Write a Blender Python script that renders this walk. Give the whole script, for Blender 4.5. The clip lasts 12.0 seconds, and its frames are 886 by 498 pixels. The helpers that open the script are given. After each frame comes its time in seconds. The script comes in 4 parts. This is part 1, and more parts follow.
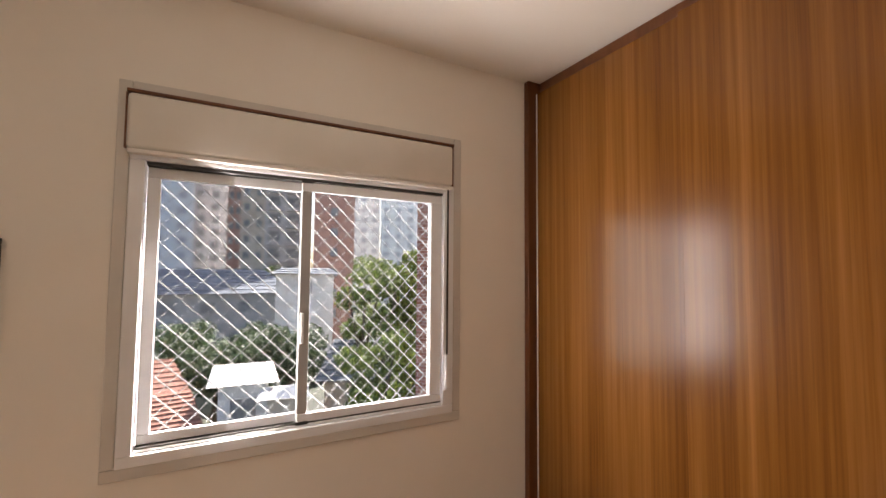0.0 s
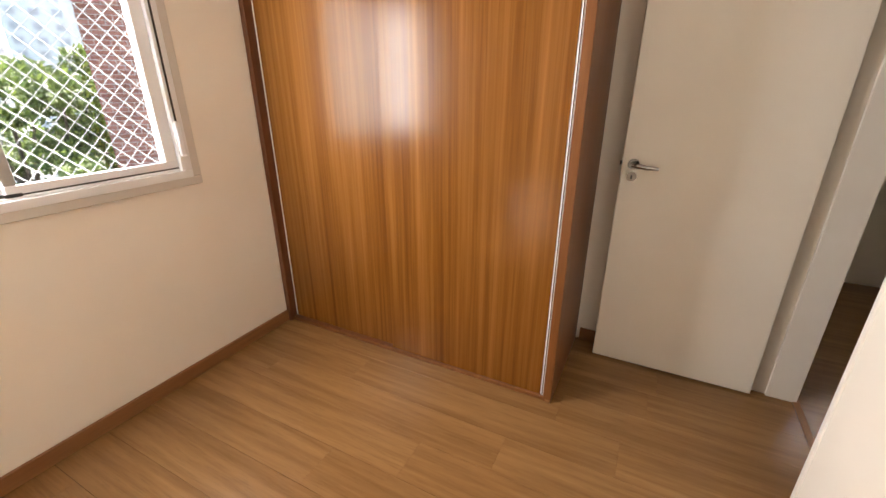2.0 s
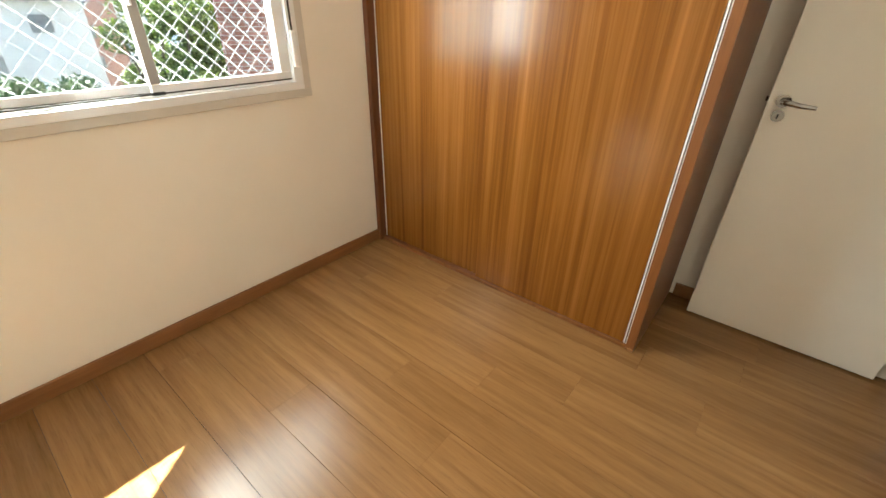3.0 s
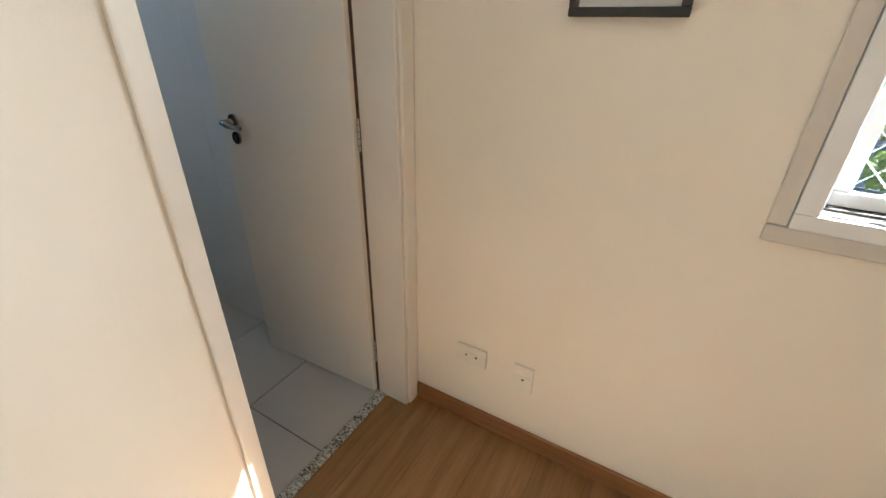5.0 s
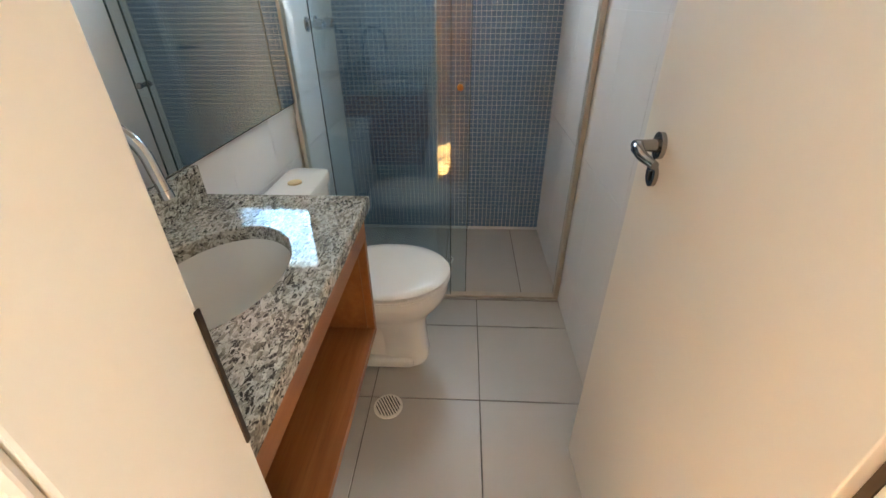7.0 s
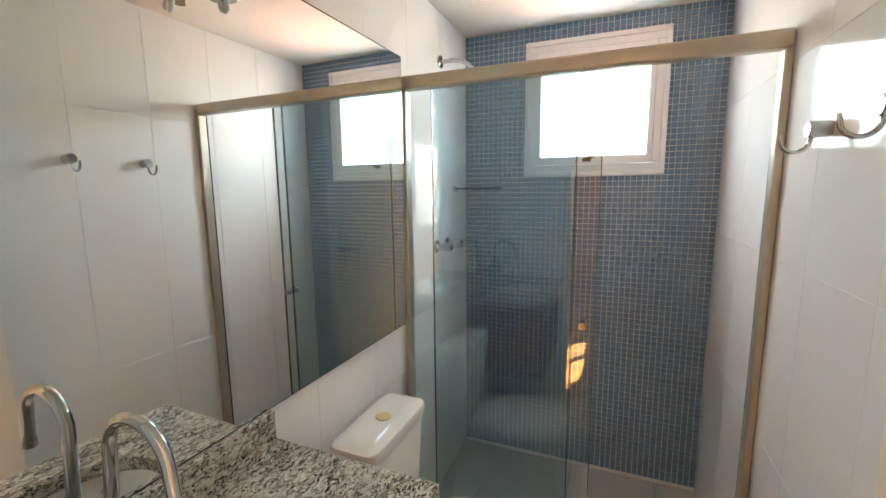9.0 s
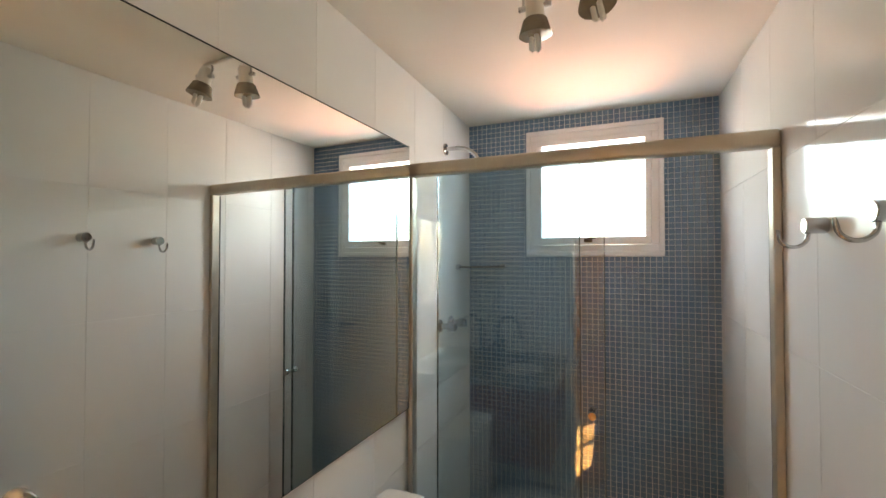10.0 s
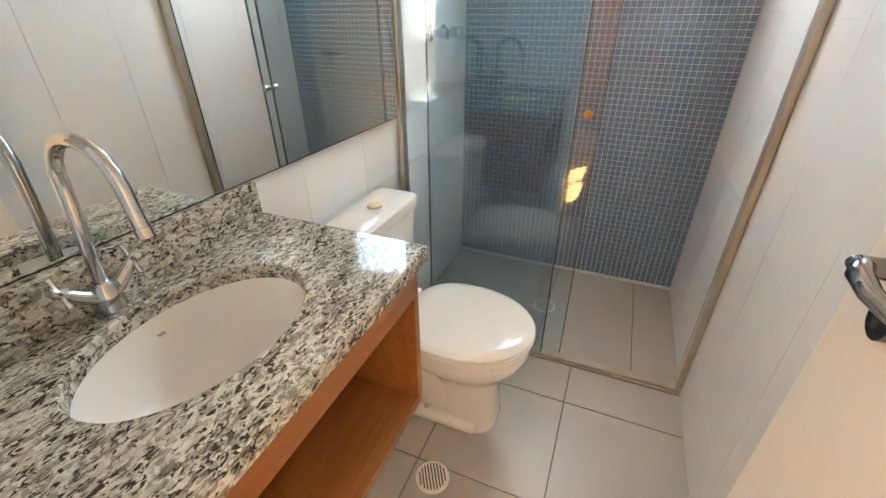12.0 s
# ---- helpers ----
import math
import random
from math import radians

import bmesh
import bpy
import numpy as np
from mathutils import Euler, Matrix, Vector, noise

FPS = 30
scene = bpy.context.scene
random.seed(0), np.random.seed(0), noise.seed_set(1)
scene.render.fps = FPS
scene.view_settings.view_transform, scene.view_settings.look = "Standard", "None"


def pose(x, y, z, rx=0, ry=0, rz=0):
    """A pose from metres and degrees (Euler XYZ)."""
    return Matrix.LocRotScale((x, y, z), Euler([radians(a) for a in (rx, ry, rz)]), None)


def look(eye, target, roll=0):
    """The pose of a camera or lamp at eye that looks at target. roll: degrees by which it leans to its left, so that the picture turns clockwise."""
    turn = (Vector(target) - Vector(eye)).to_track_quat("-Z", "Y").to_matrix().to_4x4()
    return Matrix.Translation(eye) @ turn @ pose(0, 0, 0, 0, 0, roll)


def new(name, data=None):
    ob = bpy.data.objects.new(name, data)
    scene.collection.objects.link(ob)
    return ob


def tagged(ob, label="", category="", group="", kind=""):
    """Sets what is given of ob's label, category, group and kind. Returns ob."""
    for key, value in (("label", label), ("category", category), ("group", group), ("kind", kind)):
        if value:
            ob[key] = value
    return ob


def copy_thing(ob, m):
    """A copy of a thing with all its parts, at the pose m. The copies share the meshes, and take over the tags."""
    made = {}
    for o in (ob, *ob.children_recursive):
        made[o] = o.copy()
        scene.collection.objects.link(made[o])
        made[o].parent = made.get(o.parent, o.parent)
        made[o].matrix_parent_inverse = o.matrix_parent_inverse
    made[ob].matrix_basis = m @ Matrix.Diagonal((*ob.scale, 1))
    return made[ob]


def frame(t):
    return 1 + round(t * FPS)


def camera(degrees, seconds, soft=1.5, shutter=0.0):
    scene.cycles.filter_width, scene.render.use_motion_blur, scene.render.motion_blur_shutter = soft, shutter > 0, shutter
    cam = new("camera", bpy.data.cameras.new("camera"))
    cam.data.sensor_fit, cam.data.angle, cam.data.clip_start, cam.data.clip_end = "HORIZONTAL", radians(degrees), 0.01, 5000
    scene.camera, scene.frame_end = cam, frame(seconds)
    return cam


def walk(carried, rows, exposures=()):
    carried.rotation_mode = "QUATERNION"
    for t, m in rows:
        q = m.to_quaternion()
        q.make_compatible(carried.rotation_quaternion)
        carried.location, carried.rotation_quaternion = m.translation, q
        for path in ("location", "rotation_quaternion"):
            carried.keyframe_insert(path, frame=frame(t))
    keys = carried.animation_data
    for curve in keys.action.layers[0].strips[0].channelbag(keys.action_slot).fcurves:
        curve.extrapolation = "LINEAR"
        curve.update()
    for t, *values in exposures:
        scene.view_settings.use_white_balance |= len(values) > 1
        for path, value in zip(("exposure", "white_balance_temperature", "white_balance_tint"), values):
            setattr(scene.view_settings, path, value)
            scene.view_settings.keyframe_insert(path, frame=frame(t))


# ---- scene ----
cam = camera(93.5, 12.0)
PATH = [
    (0, (-1.323, -1.587, 1.572), (-0.38, 0.173, 1.684), 0.5),
    (0.5, (-1.351, -1.763, 1.571), (0.047, -0.34, 1.71), 0.4),
    (1, (-1.412, -1.873, 1.553), (0.222, -0.722, 1.487), -0.1),
    (1.5, (-1.558, -1.874, 1.459), (0.161, -0.933, 1.06), -0.2),
    (2, (-1.601, -1.898, 1.375), (0.054, -1.05, 0.637), 0.0),
    (2.5, (-1.607, -1.911, 1.323), (-0.073, -1.055, 0.368), 0.7),
    (3, (-1.639, -1.844, 1.319), (-0.287, -0.76, 0.32), 1.2),
    (3.5, (-1.61, -1.671, 1.358), (-0.666, -0.222, 0.354), 1.3),
    (3.7, (-1.585, -1.589, 1.366), (-0.858, -0.014, 0.37), 1.4),
    (5.3, (-1.862, -0.886, 1.32), (-3.031, 0.469, 0.427), 1.6),
    (5.5, (-1.895, -0.788, 1.322), (-3.229, 0.402, 0.425), 1.7),
    (6, (-2.058, -0.613, 1.318), (-3.66, 0.113, 0.367), 2.0),
    (6.5, (-2.305, -0.526, 1.29), (-4.0, -0.251, 0.264), 1.8),
    (6.7, (-2.343, -0.504, 1.267), (-4.052, -0.393, 0.233), 0.6),
    (8.3, (-2.623, -0.387, 1.278), (-4.309, -1.064, 0.443), -1.3),
    (8.5, (-2.633, -0.389, 1.328), (-4.376, -1.105, 0.659), -1.1),
    (9, (-2.646, -0.405, 1.427), (-4.474, -1.163, 1.138), -0.6),
    (9.5, (-2.643, -0.409, 1.462), (-4.487, -1.181, 1.408), -0.2),
    (10, (-2.639, -0.416, 1.473), (-4.485, -1.185, 1.511), -0.0),
    (10.5, (-2.642, -0.416, 1.476), (-4.491, -1.179, 1.466), -0.0),
    (11, (-2.659, -0.414, 1.435), (-4.497, -1.152, 1.158), -0.2),
    (11.5, (-2.679, -0.417, 1.331), (-4.438, -1.11, 0.679), -0.2),
    (12, (-2.686, -0.399, 1.25), (-4.285, -1.069, 0.253), -0.3),
]
# stops and white balance along the way
EXPOSURES = [(0, 3.5, 6900, 19), (0.5, 3.56, 7700, 26), (1.0, 3.82, 7800, 27), (1.5, 4.23, 7050, 23), (2.0, 4.54, 6600, 12), (2.5, 4.70, 6450, 3), (3.7, 4.50, 6450, -1), (5.5, 4.40, 5600, 2),
             (6.0, 4.49, 5800, 3), (6.5, 5.15, 6600, 7), (8.5, 6.31, 7300, 9), (9.0, 5.76, 7750, 11), (9.5, 5.48, 8200, 12), (10.5, 5.25, 8300, 12), (11.0, 5.46, 8000, 12), (12.0, 6.40, 7600, 11)]
walk(cam, [(t, look(eye, target, roll)) for t, eye, target, roll in PATH], EXPOSURES)

# ---- light ----
# Late morning sun from the right of the bedroom window, about 46 degrees high
SUN_AZ, SUN_EL = math.atan2(0.805, 0.593), radians(46)
SUN_DIR = Vector((math.sin(SUN_AZ) * math.cos(SUN_EL), math.cos(SUN_AZ) * math.cos(SUN_EL), math.sin(SUN_EL)))
world = bpy.data.worlds.new("sky")
scene.world = world
world.use_nodes = True
wn = world.node_tree.nodes
sky = wn.new("ShaderNodeTexSky")
sky.sky_type, sky.sun_disc, sky.sun_elevation, sky.sun_rotation = "NISHITA", False, SUN_EL, SUN_AZ
sky.dust_density = 3.0
wn["Background"].inputs["Strength"].default_value = 0.09
world.node_tree.links.new(sky.outputs[0], wn["Background"].inputs["Color"])
sun = new("sun", bpy.data.lights.new("sun", "SUN"))
sun.data.energy, sun.data.angle, sun.data.color = 5.0, radians(0.5), (1.0, 0.96, 0.90)
sun.matrix_world = look(SUN_DIR * 40, (0, 0, 0))


def window_light(name, eye, target, width, height, watts, colour):
    """An area lamp in a window's opening, for the daylight that comes through it."""
    lamp = new(name, bpy.data.lights.new(name, "AREA"))
    lamp.data.shape, lamp.data.size, lamp.data.size_y = "RECTANGLE", width, height
    lamp.data.energy, lamp.data.color = watts, colour
    lamp.matrix_world = look(eye, target)
    return lamp


# Frosted bathroom window: sky light, and light thrown up by the sunny roofs below it
window_light("bathroom_sky_light", (-4.93, -0.524, 1.92), (-4.02, -0.524, 1.02), 0.52, 0.46, 0.30, (0.82, 0.93, 1.0))
window_light("bathroom_roof_glow", (-5.80, -0.50, 0.90), (-4.20, -0.50, 2.16), 0.80, 0.40, 0.62, (1.0, 0.23, 0.03))
# Bedroom window: the open sky over the street and the sunny street below
window_light("bedroom_sky_light", (-1.02, 0.152, 1.47), (0.0, -2.0, 1.47), 1.06, 0.86, 3.3, (1.0, 0.97, 0.93))


# ---- materials ----
def material(name, rough=0.5, metal=0.0, spec=0.5):
    m = bpy.data.materials.new(name)
    m.use_nodes = True
    b = m.node_tree.nodes["Principled BSDF"]
    b.inputs["Roughness"].default_value, b.inputs["Metallic"].default_value = rough, metal
    b.inputs["Specular IOR Level"].default_value = spec
    return m, m.node_tree.nodes, m.node_tree.links, b


def ramp(nodes, stops):
    r = nodes.new("ShaderNodeValToRGB")
    while len(r.color_ramp.elements) < len(stops):
        r.color_ramp.elements.new(0.5)
    for e, (p, c) in zip(r.color_ramp.elements, stops):
        e.position, e.color = p, (*c, 1.0)
    return r


def coords(nodes, links, scale=(1, 1, 1), vary=False):
    """World position, scaled; with vary each object of its own takes another piece of the pattern."""
    g, mp = nodes.new("ShaderNodeNewGeometry"), nodes.new("ShaderNodeMapping")
    mp.inputs["Scale"].default_value = scale
    links.new(g.outputs["Position"], mp.inputs["Vector"])
    if vary:
        info, mul = nodes.new("ShaderNodeObjectInfo"), nodes.new("ShaderNodeMath")
        mul.operation = "MULTIPLY"
        mul.inputs[1].default_value = 37.0
        links.new(info.outputs["Random"], mul.inputs[0])
        links.new(mul.outputs[0], mp.inputs["Location"])
    return mp.outputs[0]


def noise_tex(nodes, links, vec, scale, detail=4.0, rough=0.5, distort=0.0):
    n = nodes.new("ShaderNodeTexNoise")
    n.inputs["Scale"].default_value, n.inputs["Detail"].default_value = scale, detail
    n.inputs["Roughness"].default_value, n.inputs["Distortion"].default_value = rough, distort
    links.new(vec, n.inputs["Vector"])
    return n.outputs["Fac"]


def mixed(nodes, links, fac, a, b, kind="MIX"):
    m = nodes.new("ShaderNodeMix")
    m.data_type, m.blend_type = "RGBA", kind
    for i, v in ((0, fac), (6, a), (7, b)):
        if hasattr(v, "links"):
            links.new(v, m.inputs[i])
        else:
            m.inputs[i].default_value = v if i == 0 else (*v, 1.0)
    return m.outputs[2]


def bump(nodes, links, b, height, strength, distance=0.002):
    k = nodes.new("ShaderNodeBump")
    k.inputs["Strength"].default_value, k.inputs["Distance"].default_value = strength, distance
    links.new(height, k.inputs["Height"])
    links.new(k.outputs[0], b.inputs["Normal"])


def rough_from(nodes, links, b, fac, low, high):
    m = nodes.new("ShaderNodeMapRange")
    m.inputs["To Min"].default_value, m.inputs["To Max"].default_value = low, high
    links.new(fac, m.inputs["Value"])
    links.new(m.outputs[0], b.inputs["Roughness"])


def mottled(name, a, c, scale=3.0, rough=0.5, grain=220.0, relief=0.15, metal=0.0, spread=(0.35, 0.65), spec=0.5, vary=False):
    """Paint, plaster, plastic, stone: two close colours over broad patches, fine grain in relief."""
    m, n, l, b = material(name, rough, metal, spec)
    v = coords(n, l, vary=vary)
    big, fine = noise_tex(n, l, v, scale, 5), noise_tex(n, l, v, grain, 3)
    r = ramp(n, [(spread[0], a), (spread[1], c)])
    l.new(big, r.inputs[0])
    l.new(r.outputs[0], b.inputs["Base Color"])
    rough_from(n, l, b, big, rough * 0.85, min(1.0, rough * 1.15))
    if relief:
        bump(n, l, b, fine, relief, 0.001)
    return m


def wood(name, dark, mid, light, along="z", rough=0.3, fine=1.0, vary=False, relief=0.1, contrast=1.0, spec=0.5, straight=1.0):
    """Long-grained wood or laminate: broad bands, narrow streaks and pores, all drawn out along one axis."""
    m, n, l, b = material(name, rough, 0.0, spec)
    k = 0.05 * straight
    v = coords(n, l, {"x": (k, 1, 1), "y": (1, k, 1), "z": (1, 1, k)}[along], vary)
    bands = noise_tex(n, l, v, 7.0 * fine, 3, 0.55, 0.6 * straight)
    streaks = noise_tex(n, l, v, 34.0 * fine, 5, 0.65, 0.3 * straight)
    pores = noise_tex(n, l, v, 190.0 * fine, 3, 0.6)
    r = ramp(n, [(0.5 - 0.2 / contrast, dark), (0.5, mid), (0.5 + 0.2 / contrast, light)])
    add = n.new("ShaderNodeMath")
    add.operation = "MULTIPLY_ADD"
    add.inputs[1].default_value = 0.55
    half = n.new("ShaderNodeMath")
    half.operation = "MULTIPLY"
    half.inputs[1].default_value = 0.45
    l.new(bands, half.inputs[0])
    l.new(streaks, add.inputs[0])
    l.new(half.outputs[0], add.inputs[2])
    l.new(add.outputs[0], r.inputs[0])
    pr = ramp(n, [(0.30, (0.80, 0.80, 0.80)), (0.46, (1, 1, 1))])
    l.new(pores, pr.inputs[0])
    col = mixed(n, l, 0.8, r.outputs[0], pr.outputs[0], "MULTIPLY")
    if vary:
        info = n.new("ShaderNodeObjectInfo")
        tone = ramp(n, [(0.0, (0.93, 0.925, 0.92)), (1.0, (1.0, 1.0, 1.0))])
        l.new(info.outputs["Random"], tone.inputs[0])
        col = mixed(n, l, 1.0, col, tone.outputs[0], "MULTIPLY")
    l.new(col, b.inputs["Base Color"])
    rough_from(n, l, b, streaks, rough * 0.85, rough * 1.2)
    bump(n, l, b, streaks, relief, 0.0006)
    return m


WALL = mottled("warm_white_wall_paint", (0.83, 0.78, 0.69), (0.87, 0.82, 0.735), 1.6, 0.75, 160, 0.25)
CEIL = mottled("ceiling_paint", (0.83, 0.79, 0.715), (0.87, 0.83, 0.755), 1.2, 0.85, 140, 0.2)
LACQUER = mottled("off_white_door_lacquer", (0.84, 0.795, 0.71), (0.87, 0.825, 0.745), 2.5, 0.42, 90, 0.06)
FRAME = mottled("white_frame_paint", (0.80, 0.76, 0.69), (0.84, 0.80, 0.74), 4, 0.4, 120, 0.06)
ALU = mottled("white_coated_aluminium", (0.80, 0.81, 0.82), (0.84, 0.85, 0.86), 6, 0.32, 300, 0.04)
STILE = mottled("grey_aluminium_profile", (0.33, 0.32, 0.30), (0.39, 0.38, 0.355), 6, 0.35, 300, 0.04)
TRIM = mottled("greyish_window_trim", (0.60, 0.565, 0.51), (0.65, 0.615, 0.56), 4, 0.5, 150, 0.08)
SHUTTER = mottled("cream_shutter_plastic", (0.72, 0.68, 0.60), (0.76, 0.72, 0.65), 5, 0.45, 200, 0.05)
PLASTIC = mottled("white_switch_plastic", (0.80, 0.77, 0.70), (0.84, 0.81, 0.75), 20, 0.3, 300, 0.02)
CLOSET = wood("golden_brown_laminate", (0.104, 0.034, 0.005), (0.187, 0.070, 0.011), (0.288, 0.124, 0.028), "z", 0.22, 1.0, relief=0.02, contrast=1.15, spec=0.36, straight=0.3)
CLOSET_DARK = wood("dark_brown_laminate", (0.10, 0.032, 0.009), (0.14, 0.047, 0.014), (0.19, 0.068, 0.022), "z", 0.42)
CLOSET_END = wood("brown_end_panel_laminate", (0.12, 0.042, 0.010), (0.17, 0.061, 0.015), (0.225, 0.088, 0.024), "z", 0.38)
FLOOR = wood("brown_laminate_floor", (0.158, 0.074, 0.024), (0.258, 0.134, 0.049), (0.345, 0.193, 0.079), "y", 0.23, 1.15, vary=True, relief=0.04, contrast=0.8)
BASE = wood("brown_skirting", (0.19, 0.080, 0.026), (0.26, 0.118, 0.042), (0.33, 0.160, 0.060), "x", 0.4, 1.2)
VANITY = wood("reddish_vanity_wood", (0.23, 0.072, 0.016), (0.31, 0.108, 0.028), (0.40, 0.155, 0.050), "x", 0.35, 1.2)
GROUT = mottled("pale_grout", (0.80, 0.80, 0.79), (0.86, 0.86, 0.85), 8, 0.9, 300, 0.3)
FLOOR_GROUT = mottled("dark_floor_grout", (0.13, 0.115, 0.10), (0.20, 0.175, 0.15), 9, 0.9, 300, 0.3)
TILE = mottled("glossy_white_wall_tile", (0.80, 0.79, 0.77), (0.83, 0.82, 0.80), 2.5, 0.09, 14, 0.03, spec=0.16)
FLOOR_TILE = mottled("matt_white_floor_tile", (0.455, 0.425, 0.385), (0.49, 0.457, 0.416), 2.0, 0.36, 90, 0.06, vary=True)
PORCELAIN = mottled("white_porcelain", (0.82, 0.79, 0.75), (0.85, 0.82, 0.78), 4, 0.08, 20, 0.01)
SEAT = mottled("white_toilet_seat_plastic", (0.82, 0.79, 0.75), (0.85, 0.83, 0.79), 4, 0.16, 30, 0.01)
CHROME = mottled("polished_chrome", (0.50, 0.50, 0.51), (0.56, 0.56, 0.56), 12, 0.07, 200, 0.02, metal=1.0)
LEVER = mottled("dark_reflecting_chrome", (0.27, 0.265, 0.26), (0.33, 0.325, 0.32), 12, 0.10, 200, 0.02, metal=1.0)
STEEL = mottled("satin_steel", (0.52, 0.51, 0.49), (0.60, 0.59, 0.57), 30, 0.28, 300, 0.04, metal=1.0)
RAIL = mottled("champagne_aluminium", (0.50, 0.44, 0.36), (0.56, 0.50, 0.41), 14, 0.36, 300, 0.04, metal=0.6)
SATIN = mottled("satin_aluminium", (0.55, 0.53, 0.50), (0.63, 0.61, 0.58), 14, 0.35, 300, 0.04, metal=0.7)
BLACK = mottled("black_paint", (0.012, 0.012, 0.012), (0.02, 0.02, 0.02), 9, 0.4, 200, 0.05)
# Dark brown that paints the shade inside narrow gaps and grooves
GAP_BROWN = mottled("dark_brown_gap_shade", (0.07, 0.048, 0.030), (0.10, 0.07, 0.045), 30, 0.6, 200, 0.1)
RUBBER = mottled("dark_gasket", (0.03, 0.028, 0.026), (0.05, 0.047, 0.043), 30, 0.6, 200, 0.1)
BRONZE = mottled("dark_bronze_latch", (0.05, 0.035, 0.025), (0.10, 0.07, 0.05), 40, 0.35, 200, 0.1, metal=0.8)
PRINT = mottled("pale_print_paper", (0.62, 0.61, 0.58), (0.72, 0.71, 0.69), 5, 0.3, 200, 0.03)
BUTTON = mottled("yellowed_button_plastic", (0.70, 0.55, 0.28), (0.76, 0.62, 0.36), 30, 0.35, 200, 0.03)
DARK_SHELF = mottled("dark_shelf_glass", (0.03, 0.035, 0.035), (0.05, 0.055, 0.055), 20, 0.1, 200, 0.02)
SMOKED = mottled("brown_glass_shade", (0.26, 0.21, 0.15), (0.34, 0.28, 0.20), 20, 0.2, 200, 0.03)
CFL = mottled("white_lamp_tube", (0.78, 0.76, 0.70), (0.84, 0.82, 0.77), 20, 0.2, 200, 0.01)
PANE_EDGE = mottled("green_glass_edge", (0.035, 0.055, 0.05), (0.06, 0.085, 0.075), 20, 0.12, 200, 0.02)
CORD = mottled("white_net_cord", (0.48, 0.48, 0.475), (0.57, 0.57, 0.56), 40, 0.7, 800, 0.3)


def granite():
    """Polished stone of angular crystals: cream, grey and brown grains with black flecks in clusters."""
    m, n, l, b = material("speckled_granite", 0.03)
    v = coords(n, l, (0.68, 1.25, 1.0))
    shift = n.new("ShaderNodeTexNoise")
    shift.inputs["Scale"].default_value, shift.inputs["Detail"].default_value = 85.0, 5.0
    l.new(v, shift.inputs["Vector"])
    wv = n.new("ShaderNodeVectorMath")
    wv.operation = "MULTIPLY_ADD"
    wv.inputs[1].default_value = (0.028, 0.028, 0.028)
    l.new(shift.outputs["Color"], wv.inputs[0])
    l.new(v, wv.inputs[2])

    def cells(scale):
        t = n.new("ShaderNodeTexVoronoi")
        t.inputs["Scale"].default_value = scale
        l.new(wv.outputs[0], t.inputs["Vector"])
        sep = n.new("ShaderNodeSeparateColor")
        l.new(t.outputs["Color"], sep.inputs[0])
        return sep.outputs[0]

    def plus(a, c, k):
        add = n.new("ShaderNodeMath")
        add.operation = "MULTIPLY_ADD"
        add.inputs[1].default_value = k
        l.new(a, add.inputs[0])
        l.new(c, add.inputs[2])
        return add.outputs[0]

    cluster = noise_tex(n, l, v, 17, 3, 0.5)
    base = ramp(n, [(0.0, (0.30, 0.285, 0.25)), (0.25, (0.43, 0.41, 0.365)), (0.5, (0.56, 0.54, 0.48)), (0.8, (0.66, 0.64, 0.575)), (1.0, (0.46, 0.44, 0.39))])
    l.new(cells(175), base.inputs[0])
    mid = ramp(n, [(0.90, (1, 1, 1)), (0.98, (0.68, 0.66, 0.63)), (1.0, (0.52, 0.50, 0.47))])
    l.new(plus(cluster, cells(140), 0.60), mid.inputs[0])
    col = mixed(n, l, 1.0, base.outputs[0], mid.outputs[0], "MULTIPLY")
    black = n.new("ShaderNodeMapRange")
    black.inputs["From Min"].default_value, black.inputs["From Max"].default_value = 1.165, 1.225
    l.new(plus(cluster, cells(215), 0.74), black.inputs["Value"])
    col = mixed(n, l, black.outputs[0], col, (0.050, 0.045, 0.040))
    tiny = noise_tex(n, l, v, 330, 3, 0.6)
    grain = ramp(n, [(0.36, (0.80, 0.78, 0.75)), (0.52, (1, 1, 1))])
    l.new(tiny, grain.inputs[0])
    col = mixed(n, l, 0.8, col, grain.outputs[0], "MULTIPLY")
    l.new(col, b.inputs["Base Color"])
    return m


def mosaic_blue():
    m, n, l, b = material("blue_glass_mosaic", 0.16)
    info, geo, add = n.new("ShaderNodeObjectInfo"), n.new("ShaderNodeNewGeometry"), n.new("ShaderNodeMath")
    add.operation = "ADD"
    l.new(info.outputs["Random"], add.inputs[0])
    l.new(geo.outputs["Random Per Island"], add.inputs[1])
    wrap = n.new("ShaderNodeMath")
    wrap.operation = "FRACT"
    l.new(add.outputs[0], wrap.inputs[0])
    r = ramp(n, [(0.0, (0.138, 0.240, 0.360)), (0.45, (0.158, 0.265, 0.390)), (0.8, (0.182, 0.293, 0.418)), (1.0, (0.148, 0.25, 0.375))])
    l.new(wrap.outputs[0], r.inputs[0])
    fine = noise_tex(n, l, coords(n, l), 130, 3)
    tint = ramp(n, [(0.3, (0.86, 0.86, 0.86)), (0.7, (1, 1, 1))])
    l.new(fine, tint.inputs[0])
    l.new(mixed(n, l, 1.0, r.outputs[0], tint.outputs[0], "MULTIPLY"), b.inputs["Base Color"])
    bump(n, l, b, fine, 0.08, 0.0006)
    return m


